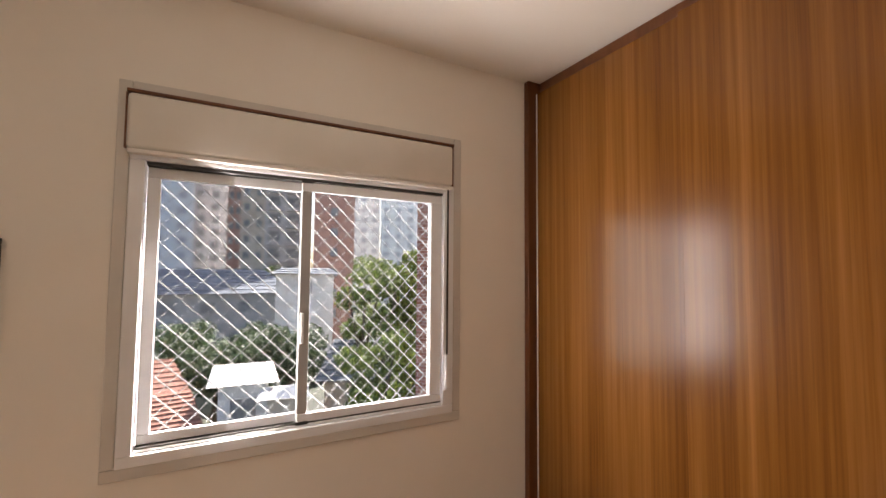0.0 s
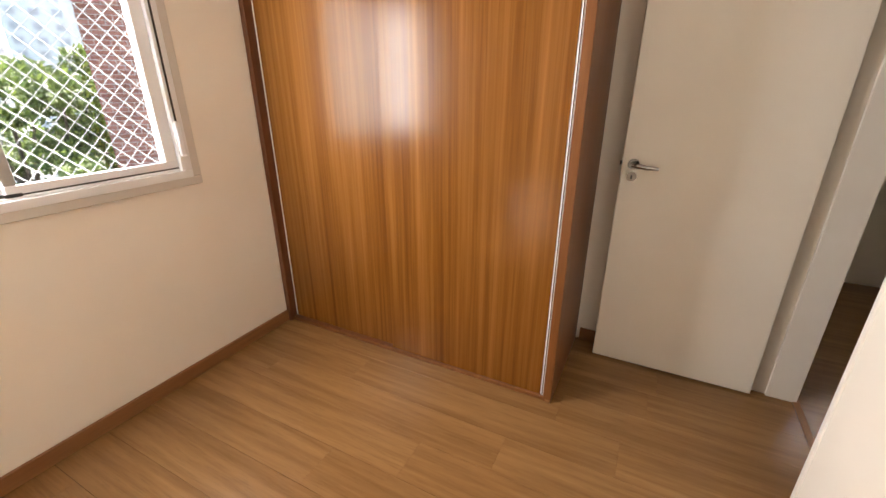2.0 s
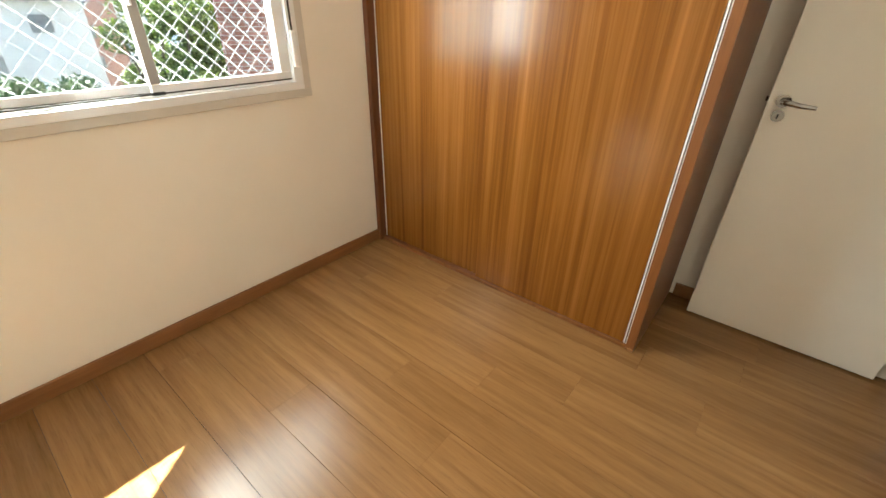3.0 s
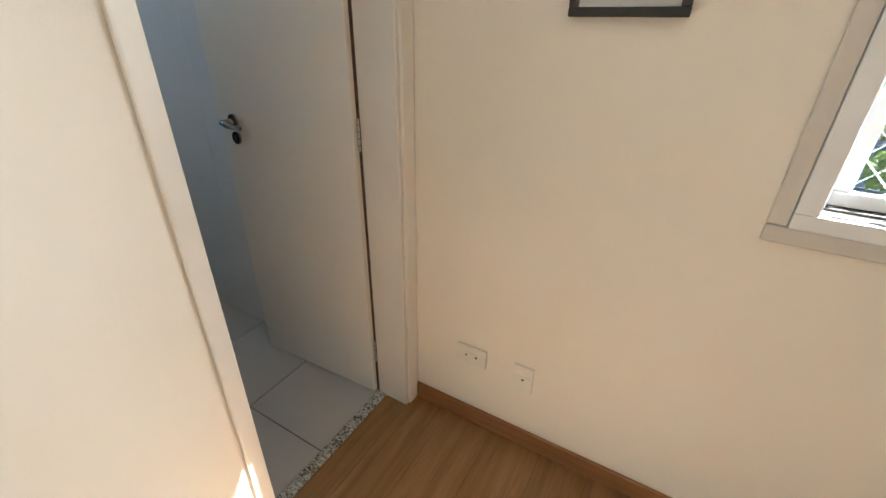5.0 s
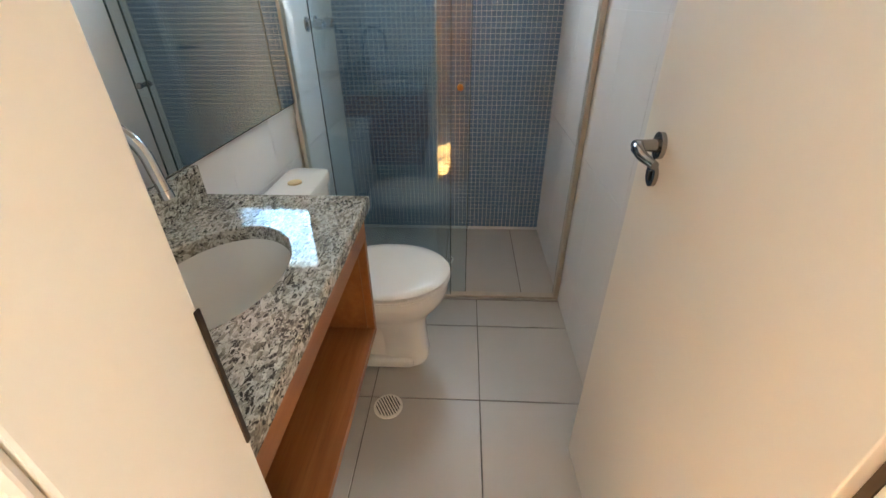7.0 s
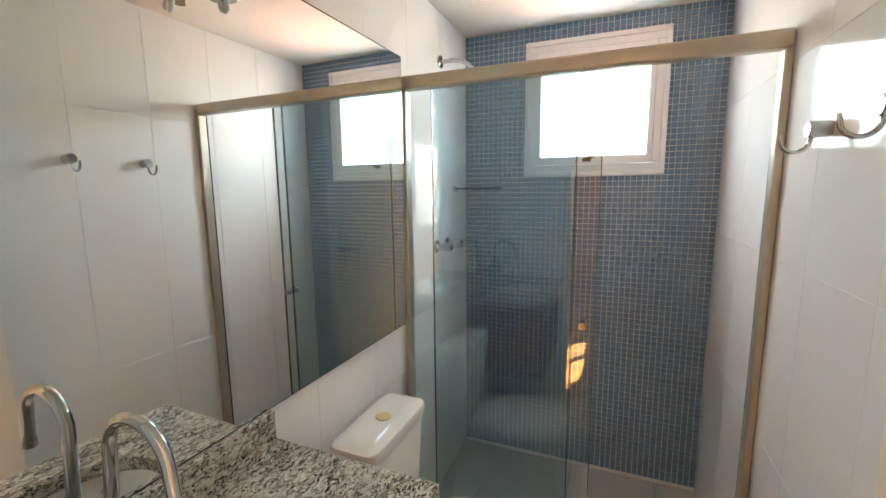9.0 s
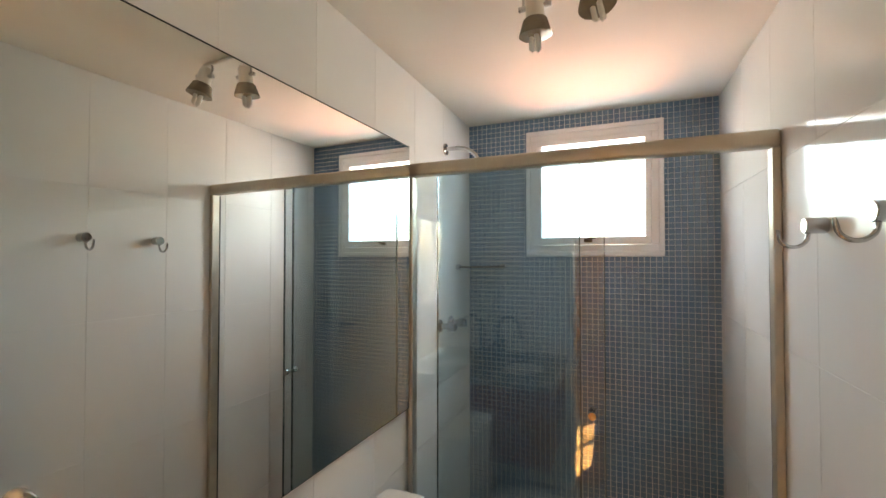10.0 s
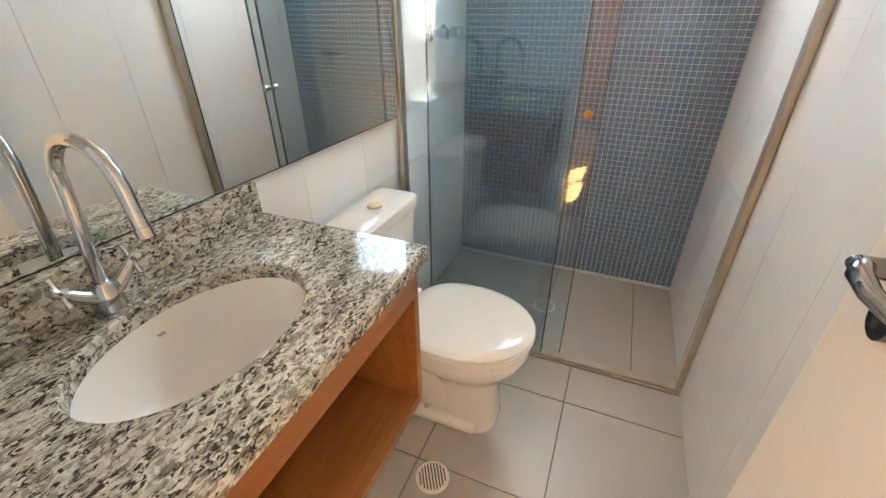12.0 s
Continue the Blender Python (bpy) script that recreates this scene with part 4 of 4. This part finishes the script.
# Tilting window in the end wall
bwin = thing("window_2", (-4.731, -0.52, 1.49), "white framed frosted tilting bathroom window", "window", kind="structure")
for bm in frame_bars((-4.886, -0.818, 1.490), (-4.721, -0.230, 2.082), "x", (0.040, 0.040, 0.040, 0.040), 0.004):
    part("window_frame", bm, ALU, bwin)
for bm in frame_bars((-4.722, -0.830, 1.478), (-4.712, -0.218, 2.094), "x", (0.022, 0.022, 0.022, 0.022), 0.003):
    part("casing", bm, ALU, bwin)
bsash = part("sash", frame_bars((-4.746, -0.777, 1.531), (-4.711, -0.271, 2.041), "x", (0.024, 0.024, 0.036, 0.026))[0], ALU, bwin)
for bm in frame_bars((-4.746, -0.777, 1.531), (-4.711, -0.271, 2.041), "x", (0.024, 0.024, 0.036, 0.026))[1:]:
    part("rail", bm, ALU, bsash)
pane = part("pane", boxed((-4.734, -0.753, 1.567), (-4.728, -0.295, 2.015)), FROSTED, bsash)
pane.visible_shadow = False
lat = part("latch", boxed((-4.711, -0.558, 1.541), (-4.695, -0.520, 1.560), 0.003), BRONZE, bsash, "dark bronze latch")
part("lever", tube(bmesh.new(), [(-4.696, -0.540, 1.556), (-4.686, -0.530, 1.562), (-4.681, -0.505, 1.560)], [0.005, 0.005, 0.004], 8), BRONZE, lat)
for y in (-0.60, -0.592):
    part("screw", rod((-4.7115, y, 1.548), (-4.7095, y, 1.548), 0.003, 8), BRONZE, bsash)

# Ceiling spotlights with small energy-saving tubes
lamp = thing("ceiling_spotlight", (-3.68, -0.54, BATH_CEILING), "two-headed ceiling spotlight with smoked shades, switched off", "lamp")
part("base_plate", boxed((-3.710, -0.635, BATH_CEILING - 0.014), (-3.655, -0.445, BATH_CEILING - 0.0005), 0.006), FRAME, lamp)


def spot(x, y, lean, swing):
    """One head on its yoke: pale neck, smoked glass skirt and the lamp's tubes below it."""
    h = part("head", tube(bmesh.new(), [(0, 0, -0.030), (0, 0, -0.036), (0, 0, -0.048), (0, 0, -0.086), (0, 0, -0.094)], [0.012, 0.019, 0.023, 0.024, 0.028], 22), FRAME, lamp, "pale enamelled lamp neck", True)
    turn = Matrix.Translation(Vector((x, y, BATH_CEILING + 0.010)) - BASES[lamp.name]) @ Matrix.Rotation(radians(swing), 4, "X") @ Matrix.Rotation(radians(lean), 4, "Y")
    pieces = [h]
    pieces.append(part("shade", tube(bmesh.new(), [(0, 0, -0.092), (0, 0, -0.096), (0, 0, -0.134), (0, 0, -0.136), (0, 0, -0.134), (0, 0, -0.098)], [0.027, 0.031, 0.043, 0.0425, 0.041, 0.029], 28, False), SMOKED, h, "smoked glass shade", True))
    for k in range(3):
        a = 2 * math.pi * k / 3 + 0.4
        c, d = math.cos(a), math.sin(a)
        pieces.append(part("tube", tube(bmesh.new(), [(0.011 * c, 0.011 * d, -0.094), (0.011 * c, 0.011 * d, -0.166), (0.006 * c, 0.006 * d, -0.174)], [0.0066, 0.0066, 0.003], 10), CFL, h, smooth=True))
    for s in (-1, 1):
        pieces.append(part("yoke_arm", tube(bmesh.new(), [(0, 0, -0.014), (0, s * 0.020, -0.020), (0, s * 0.030, -0.036), (0, s * 0.029, -0.062)], 0.0038, 8), STEEL, h, smooth=True))
        pieces.append(part("yoke_knob", rod((0, s * 0.022, -0.062), (0, s * 0.042, -0.062), 0.0070, 12), STEEL, h))
    for ob in pieces:
        ob.data.transform(Matrix.Translation(BASES[lamp.name]))
        ob.data.transform(turn)


spot(-3.70, -0.605, 6, 0)
spot(-3.665, -0.475, -10, 10)

# ---- outside the bedroom window ----
GROUND = -9.0
CONCRETE = mottled("weathered_concrete", (0.30, 0.30, 0.30), (0.42, 0.42, 0.41), 0.3, 0.9, 6, 0.3)
# Render of the far blocks is paled: distance haze put into the base colours
HAZE_RENDER = mottled("haze_paled_render", (0.66, 0.69, 0.71), (0.74, 0.76, 0.77), 0.2, 0.9, 5, 0.2)
GREY_RENDER = mottled("grey_render", (0.44, 0.44, 0.43), (0.52, 0.52, 0.51), 0.2, 0.9, 5, 0.2)
BEIGE_RENDER = mottled("beige_render", (0.50, 0.42, 0.33), (0.60, 0.52, 0.42), 0.2, 0.9, 5, 0.2)
BRICK_RENDER = mottled("brick_red_render", (0.40, 0.20, 0.15), (0.48, 0.26, 0.20), 0.5, 0.9, 8, 0.3)
NEAR_BRICK = brickwork()
CLAY = mottled("clay_roof_tiles", (0.20, 0.090, 0.065), (0.29, 0.14, 0.10), 0.8, 0.85, 9, 0.6)
SHEET = mottled("grey_sheet_roof", (0.12, 0.135, 0.155), (0.19, 0.205, 0.225), 0.5, 0.95, 7, 0.3, spec=0.1)
WHITEWASH = mottled("whitewashed_wall", (0.70, 0.69, 0.66), (0.78, 0.77, 0.74), 0.6, 0.85, 9, 0.2)
# Window colour of the farthest blocks, lightened to imitate haze
HAZE_GLASS = mottled("haze_paled_window_glass", (0.40, 0.43, 0.46), (0.46, 0.49, 0.52), 2, 0.5, 9, 0.02)
DARK_GLASS = mottled("dark_window_glass", (0.17, 0.18, 0.19), (0.23, 0.24, 0.25), 2, 0.5, 9, 0.02)
GRASS = mottled("ground_asphalt_and_grass", (0.05, 0.05, 0.048), (0.09, 0.10, 0.06), 0.06, 0.95, 3, 0.3)
LEAF = foliage("tree_leaves", (0.036, 0.068, 0.026), (0.075, 0.12, 0.042))
LEAF_LIGHT = foliage("light_green_leaves", (0.10, 0.15, 0.042), (0.24, 0.30, 0.07))
BARK = mottled("tree_bark", (0.09, 0.065, 0.045), (0.15, 0.11, 0.08), 3, 0.9, 20, 0.6)

bm = bmesh.new()
bmesh.ops.create_grid(bm, x_segments=4, y_segments=4, size=2500, matrix=Matrix.Translation((0, 0, GROUND)))
structure("ground", bm, GRASS, "far ground of asphalt and grass", "ground")


def outward(az, dist):
    """The pose, facing the bedroom window, of what stands that far off at that bearing."""
    a = radians(az)
    return pose(-1.02 + dist * math.sin(a), 0.15 + dist * math.cos(a), GROUND, 0, 0, -az)


def local_part(name, bm, mat, parent, label=""):
    me = bpy.data.meshes.new(name)
    bm.to_mesh(me)
    bm.free()
    me.materials.append(mat)
    ob = new(name, me)
    ob.parent = parent
    return tagged(ob, label)


def tower(az, dist, width, depth, height, mat, label, step=(3.2, 3.0), pane=(1.7, 1.5), balconies=False, glass=DARK_GLASS):
    t = tagged(new("apartment_building"), label, "building", "apartment blocks")
    t.matrix_world = outward(az, dist)
    wall = local_part("wall", boxed((-width / 2, 0, 0), (width / 2, depth, height)), mat, t)
    local_part("roof", boxed((-width / 2 - 0.3, -0.3, height + 0.01), (width / 2 + 0.3, depth + 0.3, height + 0.9)), CONCRETE, t)
    shared = None
    cols, rows = int(width // step[0]), int(height // step[1])
    for i in range(cols):
        for j in range(1, rows):
            z = j * step[1] + 0.8
            if z > GROUND * -1 + 2.5 + dist * 0.32:
                continue
            if shared is None:
                shared = local_part("window", boxed((-pane[0] / 2, -0.06, 0), (pane[0] / 2, 0.0, pane[1])), glass, t)
                w = shared
            else:
                w = new("window", shared.data)
                w.parent = t
            w.location = (-width / 2 + (i + 0.5) * width / cols, -0.012, z)
        if balconies:
            for j in range(1, rows):
                if j * step[1] > 11.5 + dist * 0.32:
                    break
                local_part("balcony", boxed((-width / 2 + (i + 0.5) * width / cols - 1.2, -0.9, j * step[1]), (-width / 2 + (i + 0.5) * width / cols + 1.2, -0.07, j * step[1] + 0.22)), CONCRETE, t)
    return t


# Farthest blocks take the paled colours in place of real haze
tower(-5.5, 95, 8, 12, 60, HAZE_RENDER, "pale blue-grey high apartment block far off", (2.7, 3.0), (1.5, 1.3), False, HAZE_GLASS)
tower(-0.8, 110, 9, 12, 60, GREY_RENDER, "grey concrete apartment block with rows of windows", (2.3, 3.0), (1.5, 1.5))
tower(1.3, 90, 2.4, 12, 55, BRICK_RENDER, "narrow reddish apartment block far off", (1.2, 3.0), (0.8, 1.3))
tower(3.4, 84, 4.2, 12, 52, BEIGE_RENDER, "beige apartment block between taller blocks", (2.1, 3.0), (1.0, 1.3))
tower(7.1, 76, 6.1, 14, 50, GREY_RENDER, "grey apartment block with stacked balconies", (3.0, 3.0), (1.9, 1.7), True)
tower(13.6, 62, 5.8, 12, 46, BRICK_RENDER, "brick-red apartment block behind the trees", (5.8, 3.0), (1.0, 1.2))
tower(17.5, 120, 9, 14, 50, HAZE_RENDER, "pale apartment block with haze painted into its colour", (3.0, 3.0), (1.6, 1.4), False, HAZE_GLASS)
tower(23.0, 140, 16, 14, 46, HAZE_RENDER, "long grey apartment block with haze painted into its colour", (3.2, 3.0), (1.8, 1.5), False, HAZE_GLASS)
tower(36.5, 15.5, 5.6, 7, 26, NEAR_BRICK, "brick-red neighbouring building close by", (9.0, 3.0))


def house(az, dist, width, depth, eaves, ridge, wall_mat, roof_mat, label, ribs=0, turn=0):
    t = tagged(new("house"), label, "house", "houses")
    t.matrix_world = outward(az, dist) @ pose(0, 0, 0, 0, 0, turn)
    local_part("wall", boxed((-width / 2, 0, 0), (width / 2, depth, eaves)), wall_mat, t)
    bm = bmesh.new()
    w, d = width / 2 + 0.5, depth + 0.5
    vs = [bm.verts.new(p) for p in ((-w, -0.5, eaves), (w, -0.5, eaves), (w, d, eaves), (-w, d, eaves), (-w * 0.75, depth / 2, ridge), (w * 0.75, depth / 2, ridge))]
    for f in ((0, 1, 5, 4), (2, 3, 4, 5), (1, 2, 5), (3, 0, 4), (3, 2, 1, 0)):
        bm.faces.new([vs[i] for i in f])
    local_part("roof", bm, roof_mat, t)
    for k in range(ribs):
        z = k / ribs
        y = -0.5 + (depth / 2 + 0.5) * z
        zz = eaves + (ridge - eaves) * z
        half = w - w * 0.25 * z
        local_part("tile_course", boxed((-half, y - 0.03, zz), (half, y + 0.12, zz + 0.06)), roof_mat, t)
    for i in range(max(1, int(width // 3))):
        x = -width / 2 + (i + 0.5) * width / max(1, int(width // 3))
        local_part("window", boxed((x - 0.6, -0.05, eaves - 1.9), (x + 0.6, -0.005, eaves - 0.8)), DARK_GLASS, t)
    return t


house(-3.6, 46, 20, 14, 8.2, 10.7, CONCRETE, SHEET, "long low building with a grey sheet roof", 7)
house(10.0, 40, 5.2, 6, 10.3, 10.9, WHITEWASH, SHEET, "whitewashed house between the trees", 3)
house(-6.6, 21, 2.4, 4, 3.4, 4.6, BRICK_RENDER, CLAY, "house with a red clay tile roof below the window", 9)
house(-9.5, 27, 5, 6, 3.4, 5.0, BEIGE_RENDER, CLAY, "beige house with a clay tile roof", 8)
house(2.6, 22, 2.3, 4.4, 4.9, 5.1, WHITEWASH, WHITEWASH, "white flat-roofed shed in the sun")
house(7.6, 21, 1.5, 1.6, 4.3, 4.6, BEIGE_RENDER, WHITEWASH, "small cream outbuilding with a flat roof")
house(18.8, 24, 5.0, 6, 4.2, 6.1, BEIGE_RENDER, SHEET, "house with a broad grey hipped roof", 8)
house(26.5, 27, 6, 7, 2.6, 4.6, WHITEWASH, CLAY, "white house with a clay tile roof", 7)


def tree(az, dist, height, spread, leaf, label, seed, base=0.35):
    rnd = random.Random(seed)
    t = tagged(new("tree"), label, "tree", "trees")
    t.matrix_world = outward(az, dist)
    trunk = tube(bmesh.new(), [(0, 0, 0), (0.1, 0, height * 0.25), (-0.05, 0.1, height * 0.55)], [0.3, 0.22, 0.14], 9)
    local_part("trunk", trunk, BARK, t)
    blobs = []
    for k in range(16):
        a = rnd.uniform(0, 2 * math.pi)
        r = spread * rnd.uniform(0.15, 0.72)
        z = height * rnd.uniform(base, 0.88)
        blobs.append(((r * math.cos(a), r * math.sin(a), z), spread * rnd.uniform(0.25, 0.45)))
        if k < 8:
            local_part("limb", tube(bmesh.new(), [(0, 0, height * 0.4), (r * 0.5 * math.cos(a), r * 0.5 * math.sin(a), (z + height * 0.4) / 2), blobs[-1][0]], [0.12, 0.08, 0.03], 6), BARK, t)
    verts, faces = [], []
    for c, r in blobs:
        for i in range(300):
            d = Vector((rnd.gauss(0, 1), rnd.gauss(0, 1), rnd.gauss(0, 1))).normalized() * r * rnd.uniform(0.55, 1.08)
            p = Vector(c) + Vector((d.x, d.y, d.z * 0.8))
            u = Vector((rnd.gauss(0, 1), rnd.gauss(0, 1), rnd.gauss(0, 1))).normalized()
            v = u.orthogonal().normalized()
            s = rnd.uniform(0.10, 0.24) * (0.6 + spread / 8)
            k = len(verts)
            verts += [p + u * s, p + v * s * 0.55, p - u * s, p - v * s * 0.55]
            faces.append((k, k + 1, k + 2, k + 3))
    me = bpy.data.meshes.new("crown")
    me.from_pydata([tuple(v) for v in verts], [], faces)
    me.materials.append(leaf)
    ob = new("crown", me)
    ob.parent = t
    return t


tree(-5.0, 33, 7.2, 3.4, LEAF, "dark green leafy tree below the window", 1)
tree(-0.5, 31, 6.8, 3.4, LEAF, "dark green leafy tree below the window", 2)
tree(4.2, 30, 7.0, 3.2, LEAF, "dark green leafy tree below the window", 3)
tree(8.6, 28, 7.2, 2.8, LEAF, "dark green leafy tree beside the white house", 4)
tree(18.0, 26, 12.0, 2.2, LEAF_LIGHT, "tall light green tree", 5, 0.2)
tree(21.5, 24, 13.2, 3.0, LEAF_LIGHT, "tall broad green tree in front of the houses", 6, 0.2)
tree(25.5, 25, 13.0, 3.0, LEAF_LIGHT, "tall light green tree beside the brick building", 7, 0.2)
tree(21.0, 19, 8.0, 2.6, LEAF_LIGHT, "sunlit light green tree", 8, 0.3)
tree(-3.5, 70, 11.5, 4.5, LEAF_LIGHT, "distant green tree before the apartment blocks", 9)
tree(5.0, 66, 12.0, 4.5, LEAF_LIGHT, "distant green tree before the apartment blocks", 10)
tree(30.5, 30, 13.5, 3.4, LEAF, "tall green tree beside the brick building", 11, 0.2)

# Clay roof below the bathroom window
house_b = tagged(new("house"), "house with a clay tile roof beside the bathroom window", "house", "houses")
house_b.location = (-9.0, -1.0, GROUND)
local_part("wall", boxed((-3, -5, 0), (3, 5, 8.0)), WHITEWASH, house_b)
local_part("roof", boxed((-3.3, -5.3, 8.01), (3.3, 5.3, 8.3)), CLAY, house_b)


# ---- pieces: planks, tiles and mosaic ----
def quick_box(name, lo, hi, mat, parent, chamfer=0.0, up="z"):
    """A cheap piece: a box with its visible edges chamfered, drawn about its centre."""
    c = (Vector(lo) + Vector(hi)) / 2
    h = (Vector(hi) - Vector(lo)) / 2
    return piece(name, box_mesh(tuple(round(v, 5) for v in h), chamfer, up, mat), c, parent)


MESHES = {}


def box_mesh(h, chamfer, up, mat):
    key = (h, chamfer, up, mat.name)
    if key in MESHES:
        return MESHES[key]
    ax = {"x": 0, "y": 1, "z": 2}[up[-1]]
    s = -1 if up[0] == "-" else 1
    u, v = [i for i in range(3) if i != ax]
    verts, faces = [], []
    for depth, inset in ((-h[ax], 0.0), (h[ax] - chamfer, 0.0), (h[ax], chamfer)):
        for a, b in ((-1, -1), (1, -1), (1, 1), (-1, 1)):
            p = [0, 0, 0]
            p[ax], p[u], p[v] = s * depth, a * (h[u] - inset), b * (h[v] - inset)
            verts.append(tuple(p))
    for r in (0, 4):
        for k in range(4):
            faces.append((r + k, r + (k + 1) % 4, r + 4 + (k + 1) % 4, r + 4 + k))
    faces.append((8, 9, 10, 11))
    me = bpy.data.meshes.new("piece")
    me.from_pydata(verts, [], faces)
    bm = bmesh.new()
    bm.from_mesh(me)
    bmesh.ops.recalc_face_normals(bm, faces=bm.faces)
    bm.to_mesh(me)
    bm.free()
    # the open back makes the outward side uncertain: point the front face out
    if me.polygons[-1].normal[ax] * s < 0:
        me.flip_normals()
    me.materials.append(mat)
    MESHES[key] = me
    return me


def piece(name, mesh, at, parent):
    ob = new(name, mesh)
    ob.parent = parent
    ob.location = at
    return ob


rnd = random.Random(5)
x = -1.04 - 0.186 * 8
while x < EAST:
    x0, x1 = max(x, WEST), min(x + 0.186, EAST)
    y = -2.64 - rnd.uniform(0.0, 1.2)
    while y < 0:
        y0, y1 = max(y, -2.64), min(y + 1.25, 0.0)
        if x1 - x0 > 0.01 and y1 - y0 > 0.01:
            quick_box("plank", (x0 + 0.0006, y0 + 0.0002, -0.0078), (x1 - 0.0006, y1 - 0.0001, 0.0), FLOOR, floor, 0.0004)
        y += 1.25
    x += 0.186

quick_box("plank", (-2.598, -0.6755, -0.0078), (WEST - 0.0006, -0.0725, 0.0), FLOOR, floor, 0.0008)

for wall_name, yb, up, xs in (("wall_bath_left", BY0, "y", -3.219), ("wall_bath_right", BY1, "-y", -3.238)):
    wall = bpy.data.objects[wall_name]
    s = 1 if up == "y" else -1
    x = xs - 0.288 * 6
    while x < BX1:
        x0, x1 = max(x, -4.736), min(x + 0.288, BX1)
        for z0, z1 in ((0.0, 0.215), (0.215, 0.722), (0.722, 1.229), (1.229, 1.736), (1.736, BATH_CEILING)):
            if x1 - x0 > 0.01:
                ya, yc = yb - s * 0.0068, yb
                quick_box("tile", (x0 + 0.0006, min(ya, yc), z0 + 0.0006), (x1 - 0.0006, max(ya, yc), z1 - 0.0006), TILE, wall, 0.0004, up)
        x += 0.288

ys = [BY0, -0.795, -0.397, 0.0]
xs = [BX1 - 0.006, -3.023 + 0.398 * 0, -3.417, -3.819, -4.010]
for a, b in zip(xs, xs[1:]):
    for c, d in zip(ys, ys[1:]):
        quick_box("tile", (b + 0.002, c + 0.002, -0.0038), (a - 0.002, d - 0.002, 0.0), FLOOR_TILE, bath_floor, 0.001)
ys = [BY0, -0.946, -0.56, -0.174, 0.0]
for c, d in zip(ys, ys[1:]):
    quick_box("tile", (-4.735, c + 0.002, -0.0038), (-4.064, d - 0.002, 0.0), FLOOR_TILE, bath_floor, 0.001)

# Mosaic: the nearer, open side of the shower wall as tiles of their own, the rest as one sheet of tiles
PITCH, HALF = 0.0247, 0.0109
cols, rows = int((BY1 - BY0) / PITCH), int(BATH_CEILING / PITCH)
me = bpy.data.meshes.new("mosaic")
verts, faces = [], []
mesh = box_mesh((0.0018, HALF, HALF), 0.0007, "x", MOSAIC)
ref = [tuple(v.co) for v in mesh.vertices]
polys = [tuple(p.vertices) for p in mesh.polygons]
for i in range(cols + 1):
    for j in range(rows + 1):
        y, z = BY1 - (i + 0.5) * PITCH, BATH_CEILING - (j + 0.5) * PITCH
        if -0.812 < y + HALF and y - HALF < -0.236 and 1.497 < z + HALF and z - HALF < 2.075:
            continue
        if y - HALF < BY0 - 0.004 or z - HALF < 0:
            continue
        at = (-4.7352 + rnd.uniform(-0.0003, 0.0003), y, z)
        if i < 15 and 0.98 < z < 1.48:
            piece("mosaic_tile", mesh, at, blue_wall)
        else:
            k = len(verts)
            verts += [(p[0] + at[0], p[1] + at[1], p[2] + at[2]) for p in ref]
            faces += [tuple(k + q for q in f) for f in polys]
me.from_pydata(verts, [], faces)
me.materials.append(MOSAIC)
sheet = new("mosaic_tiles", me)
sheet.parent = blue_wall
tagged(sheet, "", "", "", "stuff")
